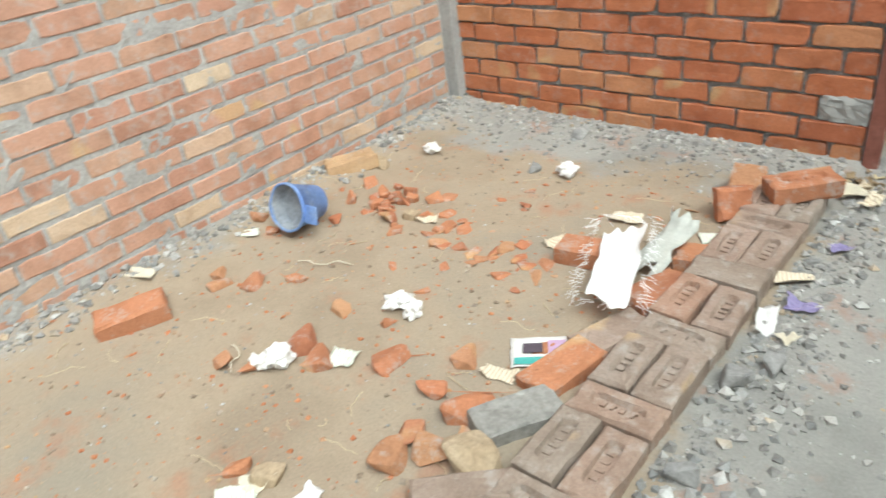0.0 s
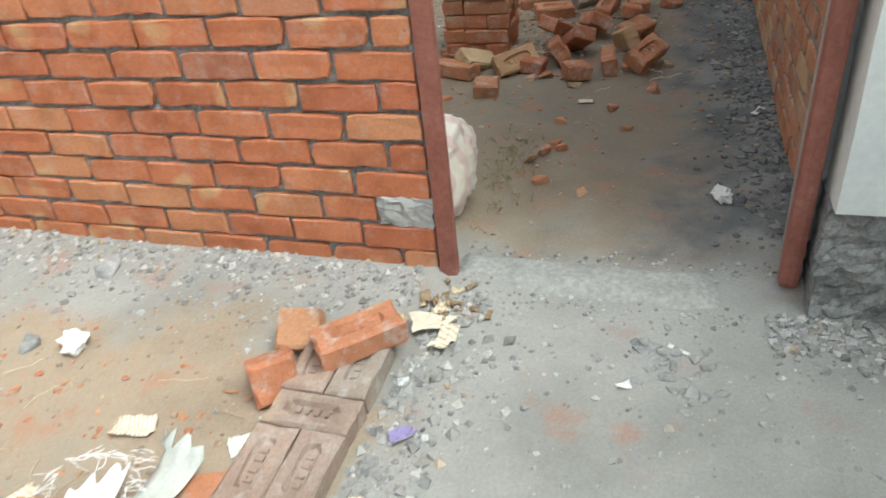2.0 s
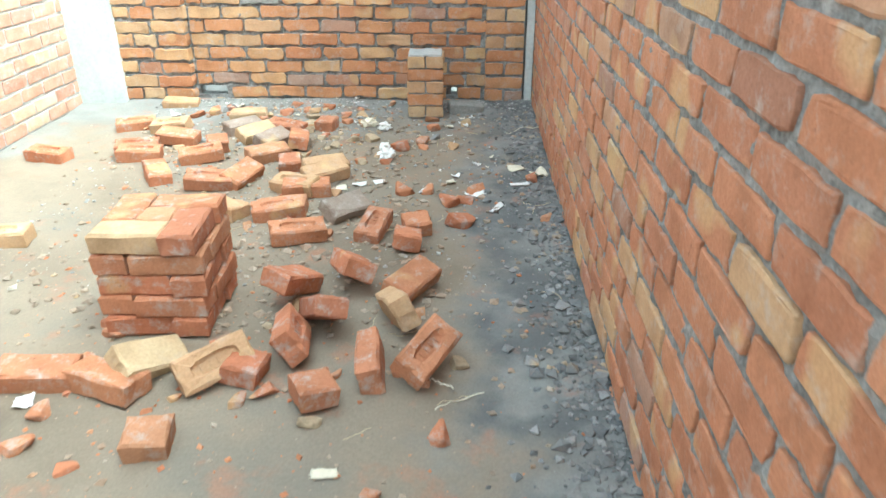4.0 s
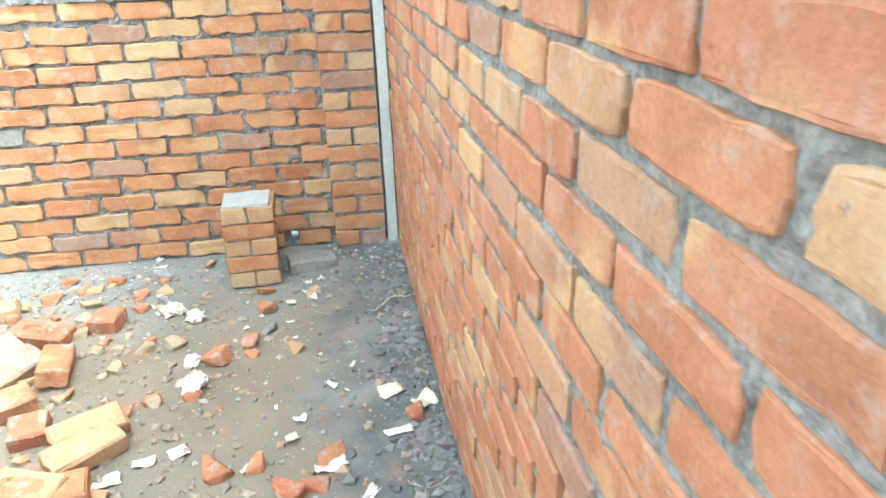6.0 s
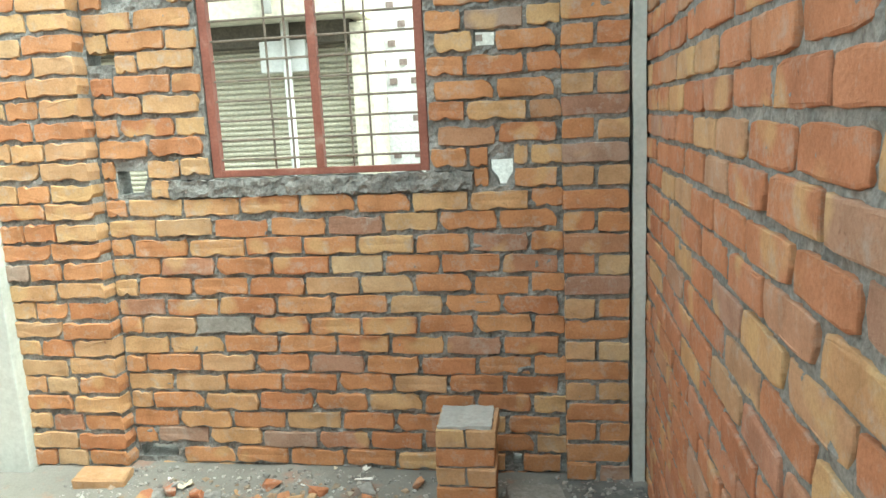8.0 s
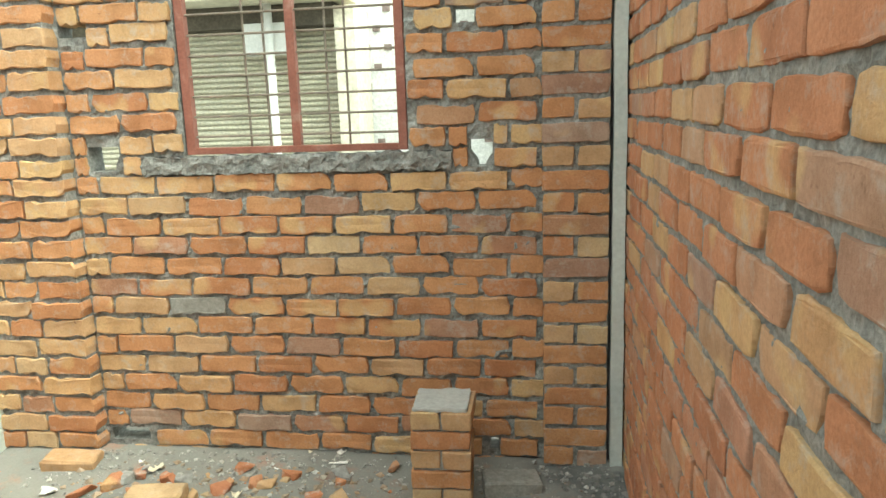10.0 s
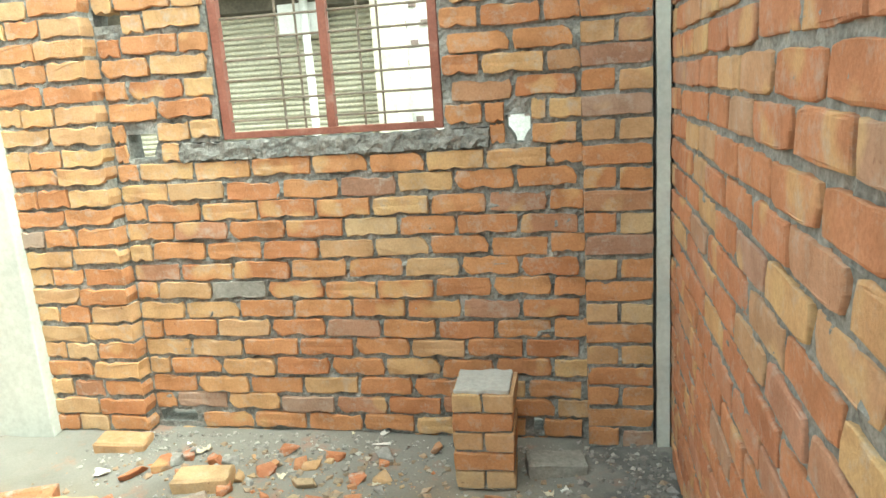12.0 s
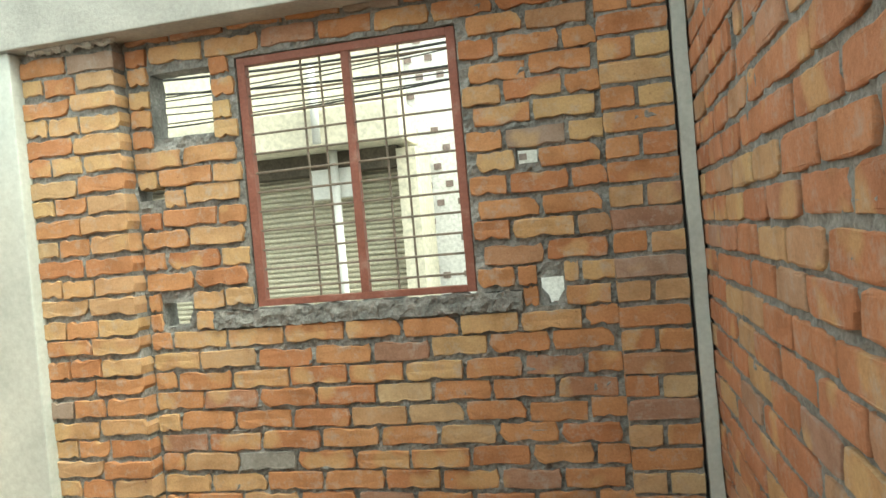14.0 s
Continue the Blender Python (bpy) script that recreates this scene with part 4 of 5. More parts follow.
for x, y, s in ((-0.355, 5.15, 0.04), (-0.43, 4.76, 0.045), (-0.38, 4.82, 0.05), (-0.31, 4.86, 0.04), (-0.35, 4.58, 0.04), (-0.135, 5.31, 0.045), (-0.05, 5.10, 0.04), (-0.345, 4.89, 0.045), (-0.17, 4.51, 0.03)):
    drop_shard("red", x, y, s, "broken red brick piece on the inner floor", "broken bricks in the inner room", flat=0.8)
for k in range(75):
    x, y = dice.gauss(-0.75, 0.5), dice.uniform(5.5, 8.4)
    if -2.5 < x < 0.3 and not (-1.35 < x < -0.70 and 5.9 < y < 6.55):
        drop_shard(dice.choice(["red", "red", "red", "yellow", "buff"]), x, y, dice.uniform(0.02, 0.065), "chip of broken brick on the inner floor", "broken bricks in the inner room", flat=0.7)
for k in range(30):
    drop_shard("red", dice.gauss(-1.3, 0.3), dice.gauss(5.75, 0.25), dice.uniform(0.02, 0.07), "chip of broken brick on the inner floor", "broken bricks in the inner room", flat=0.6)

for k in range(60):
    x, y = dice.gauss(-1.05, 0.42), dice.uniform(7.5, 8.55)
    if -2.1 < x < 0.2:
        drop_shard(dice.choice(["red", "yellow", "buff", "red", "grey"]), x, y, dice.uniform(0.018, 0.07), "chip of broken brick and mortar by the window wall", "broken bricks in the inner room", flat=0.7)
# short brick pier by the window wall
pier = tagged(new("brick_pier"), "short unfinished pier of orange bricks with mortar on top", "brick pier")
pier.matrix_world = pose(-0.155, 8.46, 0, 0, 0, 2)
pm = [brick_mesh("brick", 700 + k, 0.228, 0.070, 0.225, 0.6) for k in range(3)]
ph = [brick_mesh("brick", 710 + k, 0.112, 0.070, 0.225, 0.6) for k in range(3)]
for q in pm:
    q.materials.append(M_WARM)
for q in ph:
    q.materials.append(M_YELLOW)
for c in range(5):
    for x, q in (((0, pm[c % 3]),) if c % 2 else ((-0.058, ph[c % 3]), (0.058, ph[(c + 1) % 3]))):
        ob = new("brick", q)
        ob.matrix_world = pier.matrix_world @ pose(x + dice.uniform(-0.006, 0.006), dice.uniform(-0.006, 0.006), 0.045 + c * 0.079, 0, 0, dice.uniform(-2, 2))
        ob.parent = pier
        ob.matrix_parent_inverse = pier.matrix_world.inverted()
bm = boxed(-0.108, 0.108, 0.012, 0.215, 0.0, 0.385)
roughen(bm, 0.003, 20)
mort = part("mortar", bm, M_MORTAR, pier, "grey mortar between and on the bricks")
bm = boxed(-0.105, 0.105, 0.01, 0.21, 0.395, 0.41, bevel=0.004)
bmesh.ops.subdivide_edges(bm, edges=bm.edges[:], cuts=6, use_grid_fill=True)
roughen(bm, 0.006, 30)
part("mortar_bed", bm, M_CONCRETE, pier)

# ---- paper, cloth and litter ----
def plain(name, col, rough=0.8, speck=0.12, scale=30):
    return surface(name, [(0.3, tuple(c * 0.88 for c in col)), (0.7, col)], scale, 120, rough, 0.001, speck=speck)


def striped(name, base, line, scale):
    m, nt, b, geo = blank(name, 0.8)
    tc = nt.nodes.new("ShaderNodeTexCoord")
    w = nt.nodes.new("ShaderNodeTexWave")
    w.inputs["Scale"].default_value, w.inputs["Distortion"].default_value = scale, 0.6
    nt.links.new(tc.outputs["Object"], w.inputs["Vector"])
    col = ramp(nt, w.outputs["Fac"], [(0.62, base), (0.78, line)])
    nt.links.new(mix(nt, noise_tex(nt, geo.outputs["Position"], 40), col, base), b.inputs["Base Color"])
    return m


M_PAPER, M_CREAM = plain("white_paper", (0.80, 0.79, 0.76)), plain("cream_paper", (0.70, 0.64, 0.50))
M_STRIPE, M_BROWNSTRIPE = striped("printed_card", (0.74, 0.75, 0.66), (0.25, 0.33, 0.22), 28), striped("brown_lined_paper", (0.70, 0.62, 0.48), (0.35, 0.24, 0.14), 26)
M_BLUE = surface("blue_plastic", [(0.35, (0.16, 0.27, 0.58)), (0.55, (0.22, 0.34, 0.62)), (0.72, (0.42, 0.46, 0.52))], 14, 60, 0.55, 0.001, speck=0.3)
M_PURPLE, M_GREEN, M_CLEAR = plain("purple_wrapper", (0.30, 0.26, 0.44), 0.4), plain("pale_green_foil", (0.64, 0.69, 0.56), 0.4), plain("dull_plastic_film", (0.52, 0.53, 0.48), 0.35)
M_WHITE = plain("white_woven_plastic", (0.86, 0.86, 0.85), 0.6, 0.05)
M_HUSK = plain("dry_husk_skin", (0.34, 0.25, 0.15), 0.9, 0.35)
M_STRAW = plain("dry_straw", (0.60, 0.50, 0.32), 0.9)
M_TEAL, M_DARKPRINT = plain("teal_print", (0.10, 0.42, 0.38)), plain("dark_print", (0.10, 0.08, 0.10))


def scrap(name, x, y, w, h, rz, material, seed, label, category, curl=0.25, z=None, rx=0.0, jag=0.12):
    """A torn, curled and creased sheet."""
    x, y = spot(x, y)
    rng = random.Random(seed)
    n = 7
    bm = bmesh.new()
    ph, dirn = rng.uniform(0, 6), rng.uniform(0, 3)
    g = []
    for i in range(n + 1):
        row = []
        for j in range(n + 1):
            u, v = i / n - 0.5, j / n - 0.5
            edge = max(abs(u), abs(v)) > 0.49
            px = u * w * (1 + (rng.uniform(-jag, jag) if edge else 0))
            py = v * h * (1 + (rng.uniform(-jag, jag) if edge else 0))
            t = (u * math.cos(dirn) + v * math.sin(dirn)) * 2
            pz = curl * min(w, h) * (t * t * 0.6 + 0.25 * math.sin(5 * t + ph) + 0.35 * noise.noise(Vector((u * 4, v * 4, seed))))
            row.append(bm.verts.new((px, py, pz)))
        g.append(row)
    for i in range(n):
        for j in range(n):
            bm.faces.new((g[i][j], g[i + 1][j], g[i + 1][j + 1], g[i][j + 1]))
    low = min(v.co.z for v in bm.verts)
    for v in bm.verts:
        v.co.z -= low
    ob = finish(name, bm, material, smooth=seed % 2 == 0)
    ob.modifiers.new("thick", "SOLIDIFY").thickness = 0.0012
    ob.matrix_world = pose(x, y, (ground_z(x, y) if z is None else z) + 0.003, rx, 0, rz)
    return tagged(ob, label, category)


def crumple(name, x, y, size, material, seed, label, category, flat=0.6, z=None):
    """A crumpled ball or rag of thin sheet."""
    x, y = spot(x, y)
    bm = bmesh.new()
    bmesh.ops.create_icosphere(bm, subdivisions=3, radius=size)
    for v in bm.verts:
        d = v.co.normalized()
        f = 0.7 + 0.55 * noise.noise(d * 1.9 + Vector((seed, 0, 0))) + 0.35 * abs(noise.noise(d * 4.3 + Vector((0, seed, 0))))
        v.co = Vector((d.x, d.y * 0.75, d.z * flat)) * size * f
    low = min(v.co.z for v in bm.verts)
    for v in bm.verts:
        v.co.z -= low
    ob = finish(name, bm, material)
    ob.matrix_world = pose(x, y, (ground_z(x, y) if z is None else z) - size * 0.08, 0, 0, seed * 47 % 360)
    return tagged(ob, label, category)


def strand(bm, pts, r, n=4):
    prev = None
    for k, p in enumerate(pts):
        d = (pts[min(k + 1, len(pts) - 1)] - pts[max(k - 1, 0)]).normalized()
        a = d.cross(Vector((0.1, 0.2, 1))).normalized()
        c = d.cross(a)
        ring = [bm.verts.new(p + (a * math.cos(t) + c * math.sin(t)) * r) for t in (2 * math.pi * q / n for q in range(n))]
        if prev:
            for q in range(n):
                bm.faces.new((prev[q], prev[(q + 1) % n], ring[(q + 1) % n], ring[q]))
        prev = ring


def wisp(x, y, length, rz, seed, lift=0.02):
    rng = random.Random(seed)
    a, pts, p = radians(rz), [], Vector((x, y, 0))
    for k in range(10):
        p = p + Vector((math.cos(a), math.sin(a), 0)) * length / 9
        a += rng.uniform(-0.5, 0.5)
        pts.append(Vector((p.x, p.y, ground_z(p.x, p.y) + 0.006 + lift * rng.random())))
    return pts


for a in (
    ("card", -1.42, 1.92, 0.085, 0.075, 20, M_STRIPE, 2, "white printed card scrap on the sand", "paper", 0.15), ("card", -0.99, 2.11, 0.10, 0.05, 10, M_BROWNSTRIPE, 4, "cream lined paper scrap by the edging", "paper", 0.3),
    ("card", -0.80, 3.08, 0.08, 0.06, 35, M_STRIPE, 6, "white printed card scrap beside the edging", "paper", 0.15), ("paper", -1.25, 2.81, 0.09, 0.06, 70, M_BROWNSTRIPE, 8, "curled lined paper scrap on the sand", "paper", 0.35),
    ("paper", -1.12, 3.07, 0.11, 0.06, 10, M_BROWNSTRIPE, 10, "curled cream paper scrap on the sand", "paper", 0.3), ("card", -1.25, 1.40, 0.10, 0.06, 50, M_STRIPE, 12, "white printed card scrap on the sand", "paper", 0.15),
    ("card", -1.10, 1.50, 0.05, 0.07, 5, M_PAPER, 14, "white card scrap on the sand", "paper", 0.2), ("card", -2.33, 2.26, 0.07, 0.05, 40, M_STRIPE, 16, "white printed card against the bucket", "paper", 0.2),
    ("paper", -1.24, 1.47, 0.08, 0.06, 80, M_CREAM, 18, "cream paper scrap on broken brick", "paper", 0.3), ("card", -0.49, 2.94, 0.11, 0.05, 25, M_BROWNSTRIPE, 20, "curled lined paper among gravel", "paper", 0.4),
    ("card", -0.485, 2.70, 0.05, 0.13, 12, M_PAPER, 22, "torn white card strip in the gravel", "paper", 0.35), ("paper", -0.41, 2.64, 0.05, 0.04, 60, M_CREAM, 24, "yellowed paper scrap in gravel", "paper", 0.4),
    ("wrapper", -0.42, 2.81, 0.09, 0.05, 10, M_PURPLE, 25, "crumpled purple sweet wrapper in gravel", "wrapper", 0.5), ("wrapper", -0.42, 3.17, 0.06, 0.035, 40, M_PURPLE, 27, "crumpled purple sweet wrapper in gravel", "wrapper", 0.5),
    ("paper", -1.78, 2.71, 0.08, 0.05, 20, M_BROWNSTRIPE, 28, "lined paper scrap on broken bricks", "paper", 0.3), ("paper", -0.73, 2.05, 0.035, 0.10, 30, M_CREAM, 30, "cream paper strip on the bricks", "paper", 0.3),
    ("card", -0.87, 1.70, 0.07, 0.04, 15, M_STRIPE, 32, "small printed card scrap by the edging", "paper", 0.2), ("paper", -2.40, 1.82, 0.12, 0.05, 20, M_CREAM, 34, "dirty paper strip at the wall foot", "paper", 0.3),
    ("paper", -0.47, 3.58, 0.12, 0.06, 20, M_CREAM, 35, "dry leaf litter and paper by the door post", "paper", 0.5), ("paper", -0.42, 3.52, 0.09, 0.05, 80, M_BROWNSTRIPE, 37, "curled dry husk by the door post", "paper", 0.6),
    ("paper", 0.07, 3.45, 0.035, 0.02, 20, M_PAPER, 39, "small white paper bit on cement dust", "paper", 0.5), ("paper", 0.20, 3.62, 0.06, 0.012, -30, M_PAPER, 40, "thin white paper strip by the threshold", "paper", 0.2),
    ("leaf", 0.47, 5.25, 0.075, 0.03, 60, M_PAPER, 42, "pale dry leaf at the wall foot", "leaf", 0.3), ("leaf", -0.27, 5.39, 0.07, 0.03, 5, M_CREAM, 44, "pale dry leaf on the floor", "leaf", 0.3),
    ("paper", 0.34, 7.08, 0.09, 0.035, 10, M_PAPER, 46, "white paper scrap by the wall", "paper", 0.3), ("paper", 0.43, 7.20, 0.08, 0.07, 30, M_CREAM, 48, "cream paper scrap over a brick piece", "paper", 0.4),
    ("paper", 0.23, 6.83, 0.11, 0.03, 60, M_PAPER, 50, "torn white paper strip on the floor", "paper", 0.4), ("paper", 0.14, 6.98, 0.10, 0.04, 20, M_PAPER, 52, "torn white paper strip on the floor", "paper", 0.5),
    ("card", -0.42, 7.12, 0.07, 0.04, 10, M_PAPER, 54, "white card scrap on the floor", "paper", 0.2), ("card", -0.32, 7.14, 0.06, 0.06, 30, M_PAPER, 56, "white card scrap on the floor", "paper", 0.2),
    ("card", -0.52, 7.05, 0.09, 0.05, 20, M_CREAM, 58, "cream card scrap on a broken brick", "paper", 0.2), ("card", 0.34, 7.30, 0.09, 0.07, 20, M_CREAM, 60, "cream card scrap near the wall", "paper", 0.2),
    ("card", -1.29, 5.65, 0.05, 0.06, 20, M_PAPER, 62, "white card scrap before the brick heap", "paper", 0.2), ("paper", -1.73, 8.28, 0.06, 0.04, 20, M_PAPER, 64, "white paper scrap in the dust", "paper", 0.5),
    ("paper", -0.62, 8.60, 0.08, 0.02, 10, M_PAPER, 66, "white paper strip by the wall", "paper", 0.3), ("paper", -1.38, 8.50, 0.06, 0.05, 30, M_CREAM, 68, "cream paper scrap on rubble", "paper", 0.4),
    ("paper", -0.15, 8.33, 0.07, 0.04, 10, M_CREAM, 70, "torn paper at the foot of the brick pier", "paper", 0.5), ("paper", -1.84, 5.95, 0.07, 0.05, 10, M_PAPER, 72, "white paper scrap on the floor", "paper", 0.2),
):
    scrap(*a)
for a in (
    ("paper_wad", -1.555, 1.80, 0.06, M_PAPER, 3, "crumpled white paper wad on the sand", "paper"), ("paper_wad", -1.60, 1.76, 0.045, M_PAPER, 4, "crumpled white paper wad on the sand", "paper"),
    ("paper_wad", -1.46, 2.21, 0.055, M_PAPER, 5, "crumpled white film on the sand", "wrapper"), ("paper_wad", -1.39, 2.20, 0.05, M_PAPER, 6, "crumpled white film on the sand", "wrapper"),
    ("paper_wad", -1.54, 3.33, 0.055, M_PAPER, 7, "crumpled white paper wad by the gravel", "paper"), ("paper_wad", -2.24, 3.25, 0.05, M_PAPER, 8, "crumpled cream paper wad by the wall", "paper"),
    ("paper_wad", -0.315, 7.50, 0.065, M_PAPER, 9, "crumpled white paper wad on the floor", "paper"), ("paper_wad", 0.31, 4.50, 0.05, M_PAPER, 10, "crushed white plastic cup on the floor", "cup"),
    ("paper_wad", -0.48, 8.10, 0.06, M_CREAM, 11, "crumpled cream paper among rubble", "paper"), ("paper_wad", -0.38, 8.0, 0.05, M_PAPER, 12, "crumpled white paper among rubble", "paper"),
    ("paper_wad", -0.35, 7.66, 0.045, M_PAPER, 13, "crumpled white paper on the floor", "paper"),
):
    crumple(*a)
crumple("leafy_wrapper", 0.29, 3.02, 0.085, M_GREEN, 15, "crumpled pale green and white wrapper in the dust", "wrapper", 0.5)
crumple("leafy_wrapper", 0.35, 3.07, 0.07, M_PAPER, 16, "crumpled white wrapper in the dust", "wrapper", 0.5)
# dry husks, leaves and shreds blown against the door post
for k in range(26):
    a, r = dice.uniform(0, 6.3), abs(dice.gauss(0, 0.075))
    w = dice.uniform(0.02, 0.05)
    scrap("dry_husk", -0.47 + 0.8 * r * math.cos(a), 3.645 + 1.1 * r * math.sin(a), w, w * dice.uniform(0.35, 0.8), dice.uniform(0, 180), dice.choice([M_HUSK, M_HUSK, M_STRAW, M_BROWNSTRIPE]), 300 + k, "curled dry husk in the litter by the door post", "husk", 0.6)
# flakes of dried mud on the cement dust
for k in range(34):
    x, y, q = dice.gauss(0.18, 0.10), dice.gauss(3.57, 0.07), dice.uniform(0.012, 0.034)
    drop_shard("grey", x, y, q, "flake of dried grey mud on the cement dust", "mud flakes", name="mud_flake", flat=0.35)
# shreds of paper and film on the inner floor
for k in range(30):
    x, y = (dice.gauss(0.1, 0.22), dice.uniform(6.9, 8.5)) if k < 20 else (dice.uniform(-1.8, -0.3), dice.uniform(7.9, 8.75))
    w = dice.uniform(0.018, 0.05)
    scrap("paper_shred", min(x, 0.48), y, w, w * dice.uniform(0.3, 0.9), dice.uniform(0, 180), dice.choice([M_PAPER, M_PAPER, M_CREAM]), 400 + k, "small torn shred of pale paper on the floor", "paper", 0.5)
# weeds and straw beside the filled sack
bm = bmesh.new()
for k in range(60):
    strand(bm, wisp(dice.gauss(-0.44, 0.05), dice.gauss(4.55, 0.16), dice.uniform(0.03, 0.09), dice.uniform(0, 360), 1300 + k, 0.03), 0.0012, 3)
tagged(finish("dry_weeds", bm, plain("olive_straw", (0.30, 0.27, 0.13), 0.9)), "dry olive weeds and straw beside the sack", "weeds", kind="stuff")
# magazine page, its picture as plain shapes
page = scrap("magazine_page", -0.945, 2.25, 0.17, 0.125, 35, M_PAPER, 80, "torn glossy magazine page with a faded picture", "paper", 0.08, jag=0.03)
part("print", boxed(-0.075, 0.02, -0.055, -0.028, 0.012, 0.0135), M_TEAL, page, "teal printed corner")
part("print", boxed(-0.05, 0.005, -0.01, 0.03, 0.014, 0.0155), M_DARKPRINT, page, "dark printed patch")
part("print", boxed(0.02, 0.07, -0.03, 0.04, 0.014, 0.0155), plain("mauve_print", (0.55, 0.38, 0.55)), page, "mauve printed patch")

# torn woven sack with frayed threads
sack = scrap("torn_sack", -0.925, 2.65, 0.12, 0.45, 21, M_WHITE, 90, "bright white torn woven plastic sack over bricks", "sack", 0.3, z=0.072, jag=0.26)
sub = sack.modifiers.new("smooth", "SUBSURF")
sub.levels = sub.render_levels = 2
bm = bmesh.new()
rng = random.Random(5)
for k in range(110):
    s = rng.choice([-1, 1])
    p = Vector((s * 0.08 if rng.random() < 0.75 else rng.uniform(-0.08, 0.08), rng.uniform(-0.25, 0.25), 0.05))
    if abs(p.x) < 0.079:
        p.y = s * 0.25
    d = Vector((s * rng.uniform(0.3, 1), rng.uniform(-0.6, 0.6), rng.uniform(-0.4, 0.2))).normalized()
    pts = []
    for q in range(6):
        pts.append(p.copy())
        p = p + d * rng.uniform(0.006, 0.014)
        d = (d + Vector((rng.uniform(-0.5, 0.5), rng.uniform(-0.5, 0.5), rng.uniform(-0.5, 0.2)))).normalized()
        p.z = max(p.z, -0.03)
    strand(bm, pts, 0.0009, 3)
tagged(part("threads", bm, M_WHITE, sack, "frayed white threads"), kind="stuff")
flap = scrap("plastic_sheet", -0.865, 2.86, 0.09, 0.24, -8, M_CLEAR, 92, "grey translucent plastic sheet folded upright by the sack", "plastic sheet", 0.5, z=0.06, rx=18, jag=0.3)
# straws and threads on the ground
bm = bmesh.new()
for k in range(70):
    if k < 42:
        x, y = dice.uniform(-2.3, -0.8), dice.uniform(1.3, 3.3)
    else:
        x, y = dice.uniform(-0.9, 0.45), dice.uniform(4.6, 8.4)
    strand(bm, wisp(x, y, dice.uniform(0.04, 0.16), dice.uniform(0, 360), 900 + k, 0.008), 0.0011, 3)
tagged(finish("straw", bm, M_STRAW), "pale straws and threads strewn on the ground", "straw", kind="stuff")
for x, y, l, rz in ((0.02, 5.50, 0.16, 60), (0.09, 5.60, 0.10, 150), (0.33, 8.02, 0.26, 55), (-1.98, 2.28, 0.22, 10), (-1.62, 1.75, 0.15, 140)):
    bm = bmesh.new()
    strand(bm, wisp(x, y, l, rz, int(l * 1000), 0.02), 0.0022, 5)
    tagged(finish("twig", bm, M_CREAM), "pale dry twig on the ground", "twig")

# blue bucket, tipped over and crusted with cement
bucket = tagged(new("bucket"), "broken blue plastic bucket crusted with cement, lying tipped", "bucket")
M_CRUST = surface("cement_crust", [(0.3, (0.22, 0.25, 0.30)), (0.7, (0.36, 0.38, 0.40))], 18, 60)


def lathe(profile, n=28, wob=0.0, seed=0):
    bm = bmesh.new()
    rings = []
    for r, z in profile:
        rings.append([bm.verts.new((r * math.cos(2 * math.pi * k / n) * (1 + wob * noise.noise(Vector((math.cos(2 * math.pi * k / n), math.sin(2 * math.pi * k / n), z * 4 + seed)))), r * math.sin(2 * math.pi * k / n), z)) for k in range(n)])
    for a, b2 in zip(rings, rings[1:]):
        for k in range(n):
            bm.faces.new((a[k], a[(k + 1) % n], b2[(k + 1) % n], b2[k]))
    return bm


bm = lathe([(0.001, 0.004), (0.068, 0.0), (0.075, 0.01), (0.105, 0.17), (0.112, 0.172), (0.112, 0.19), (0.106, 0.192), (0.098, 0.165), (0.07, 0.016), (0.001, 0.014)], wob=0.10)
body = part("body", bm, M_BLUE, bucket, smooth=True)
bm = lathe([(0.001, 0.118), (0.05, 0.122), (0.084, 0.13), (0.091, 0.15), (0.095, 0.168), (0.1005, 0.185)], wob=0.06, seed=4)
roughen(bm, 0.003, 30)
part("cement_crust", bm, M_CRUST, bucket, "grey cement crust inside")
bm = boxed(0.09, 0.17, -0.05, 0.03, 0.165, 0.178, bevel=0.004)
roughen(bm, 0.008, 20)
part("torn_rim", bm, M_BLUE, bucket, "split blue rim flap")
bucket.matrix_world = pose(-2.14, 2.56, 0.086, 74, 0, 4) @ Matrix.Scale(0.86, 4)

# filled cloth sack behind the partition
def swirl_material():
    m, nt, b, geo = blank("printed_sack_cloth", 0.85)
    tc = nt.nodes.new("ShaderNodeTexCoord")
    w = nt.nodes.new("ShaderNodeTexWave")
    w.wave_type = "RINGS"
    w.rings_direction = "SPHERICAL"
    w.inputs["Scale"].default_value, w.inputs["Distortion"].default_value, w.inputs["Detail Scale"].default_value = 3.2, 3.0, 1.2
    sh = nt.nodes.new("ShaderNodeMapping")
    sh.inputs["Location"].default_value = (-0.12, 0.18, -0.2)
    nt.links.new(tc.outputs["Object"], sh.inputs["Vector"])
    nt.links.new(sh.outputs[0], w.inputs["Vector"])
    col = ramp(nt, w.outputs["Fac"], [(0.55, (0.66, 0.62, 0.55)), (0.7, (0.58, 0.44, 0.42))])
    grime = noise_tex(nt, geo.outputs["Position"], 9, 5)
    col = mix(nt, ramp(nt, grime, [(0.45, (0, 0, 0)), (0.75, (0.7, 0.7, 0.7))]), col, (0.55, 0.48, 0.34))
    nt.links.new(col, b.inputs["Base Color"])
    bump(nt, b, noise_tex(nt, geo.outputs["Position"], 22, 5), 0.6, 0.01)
    return m


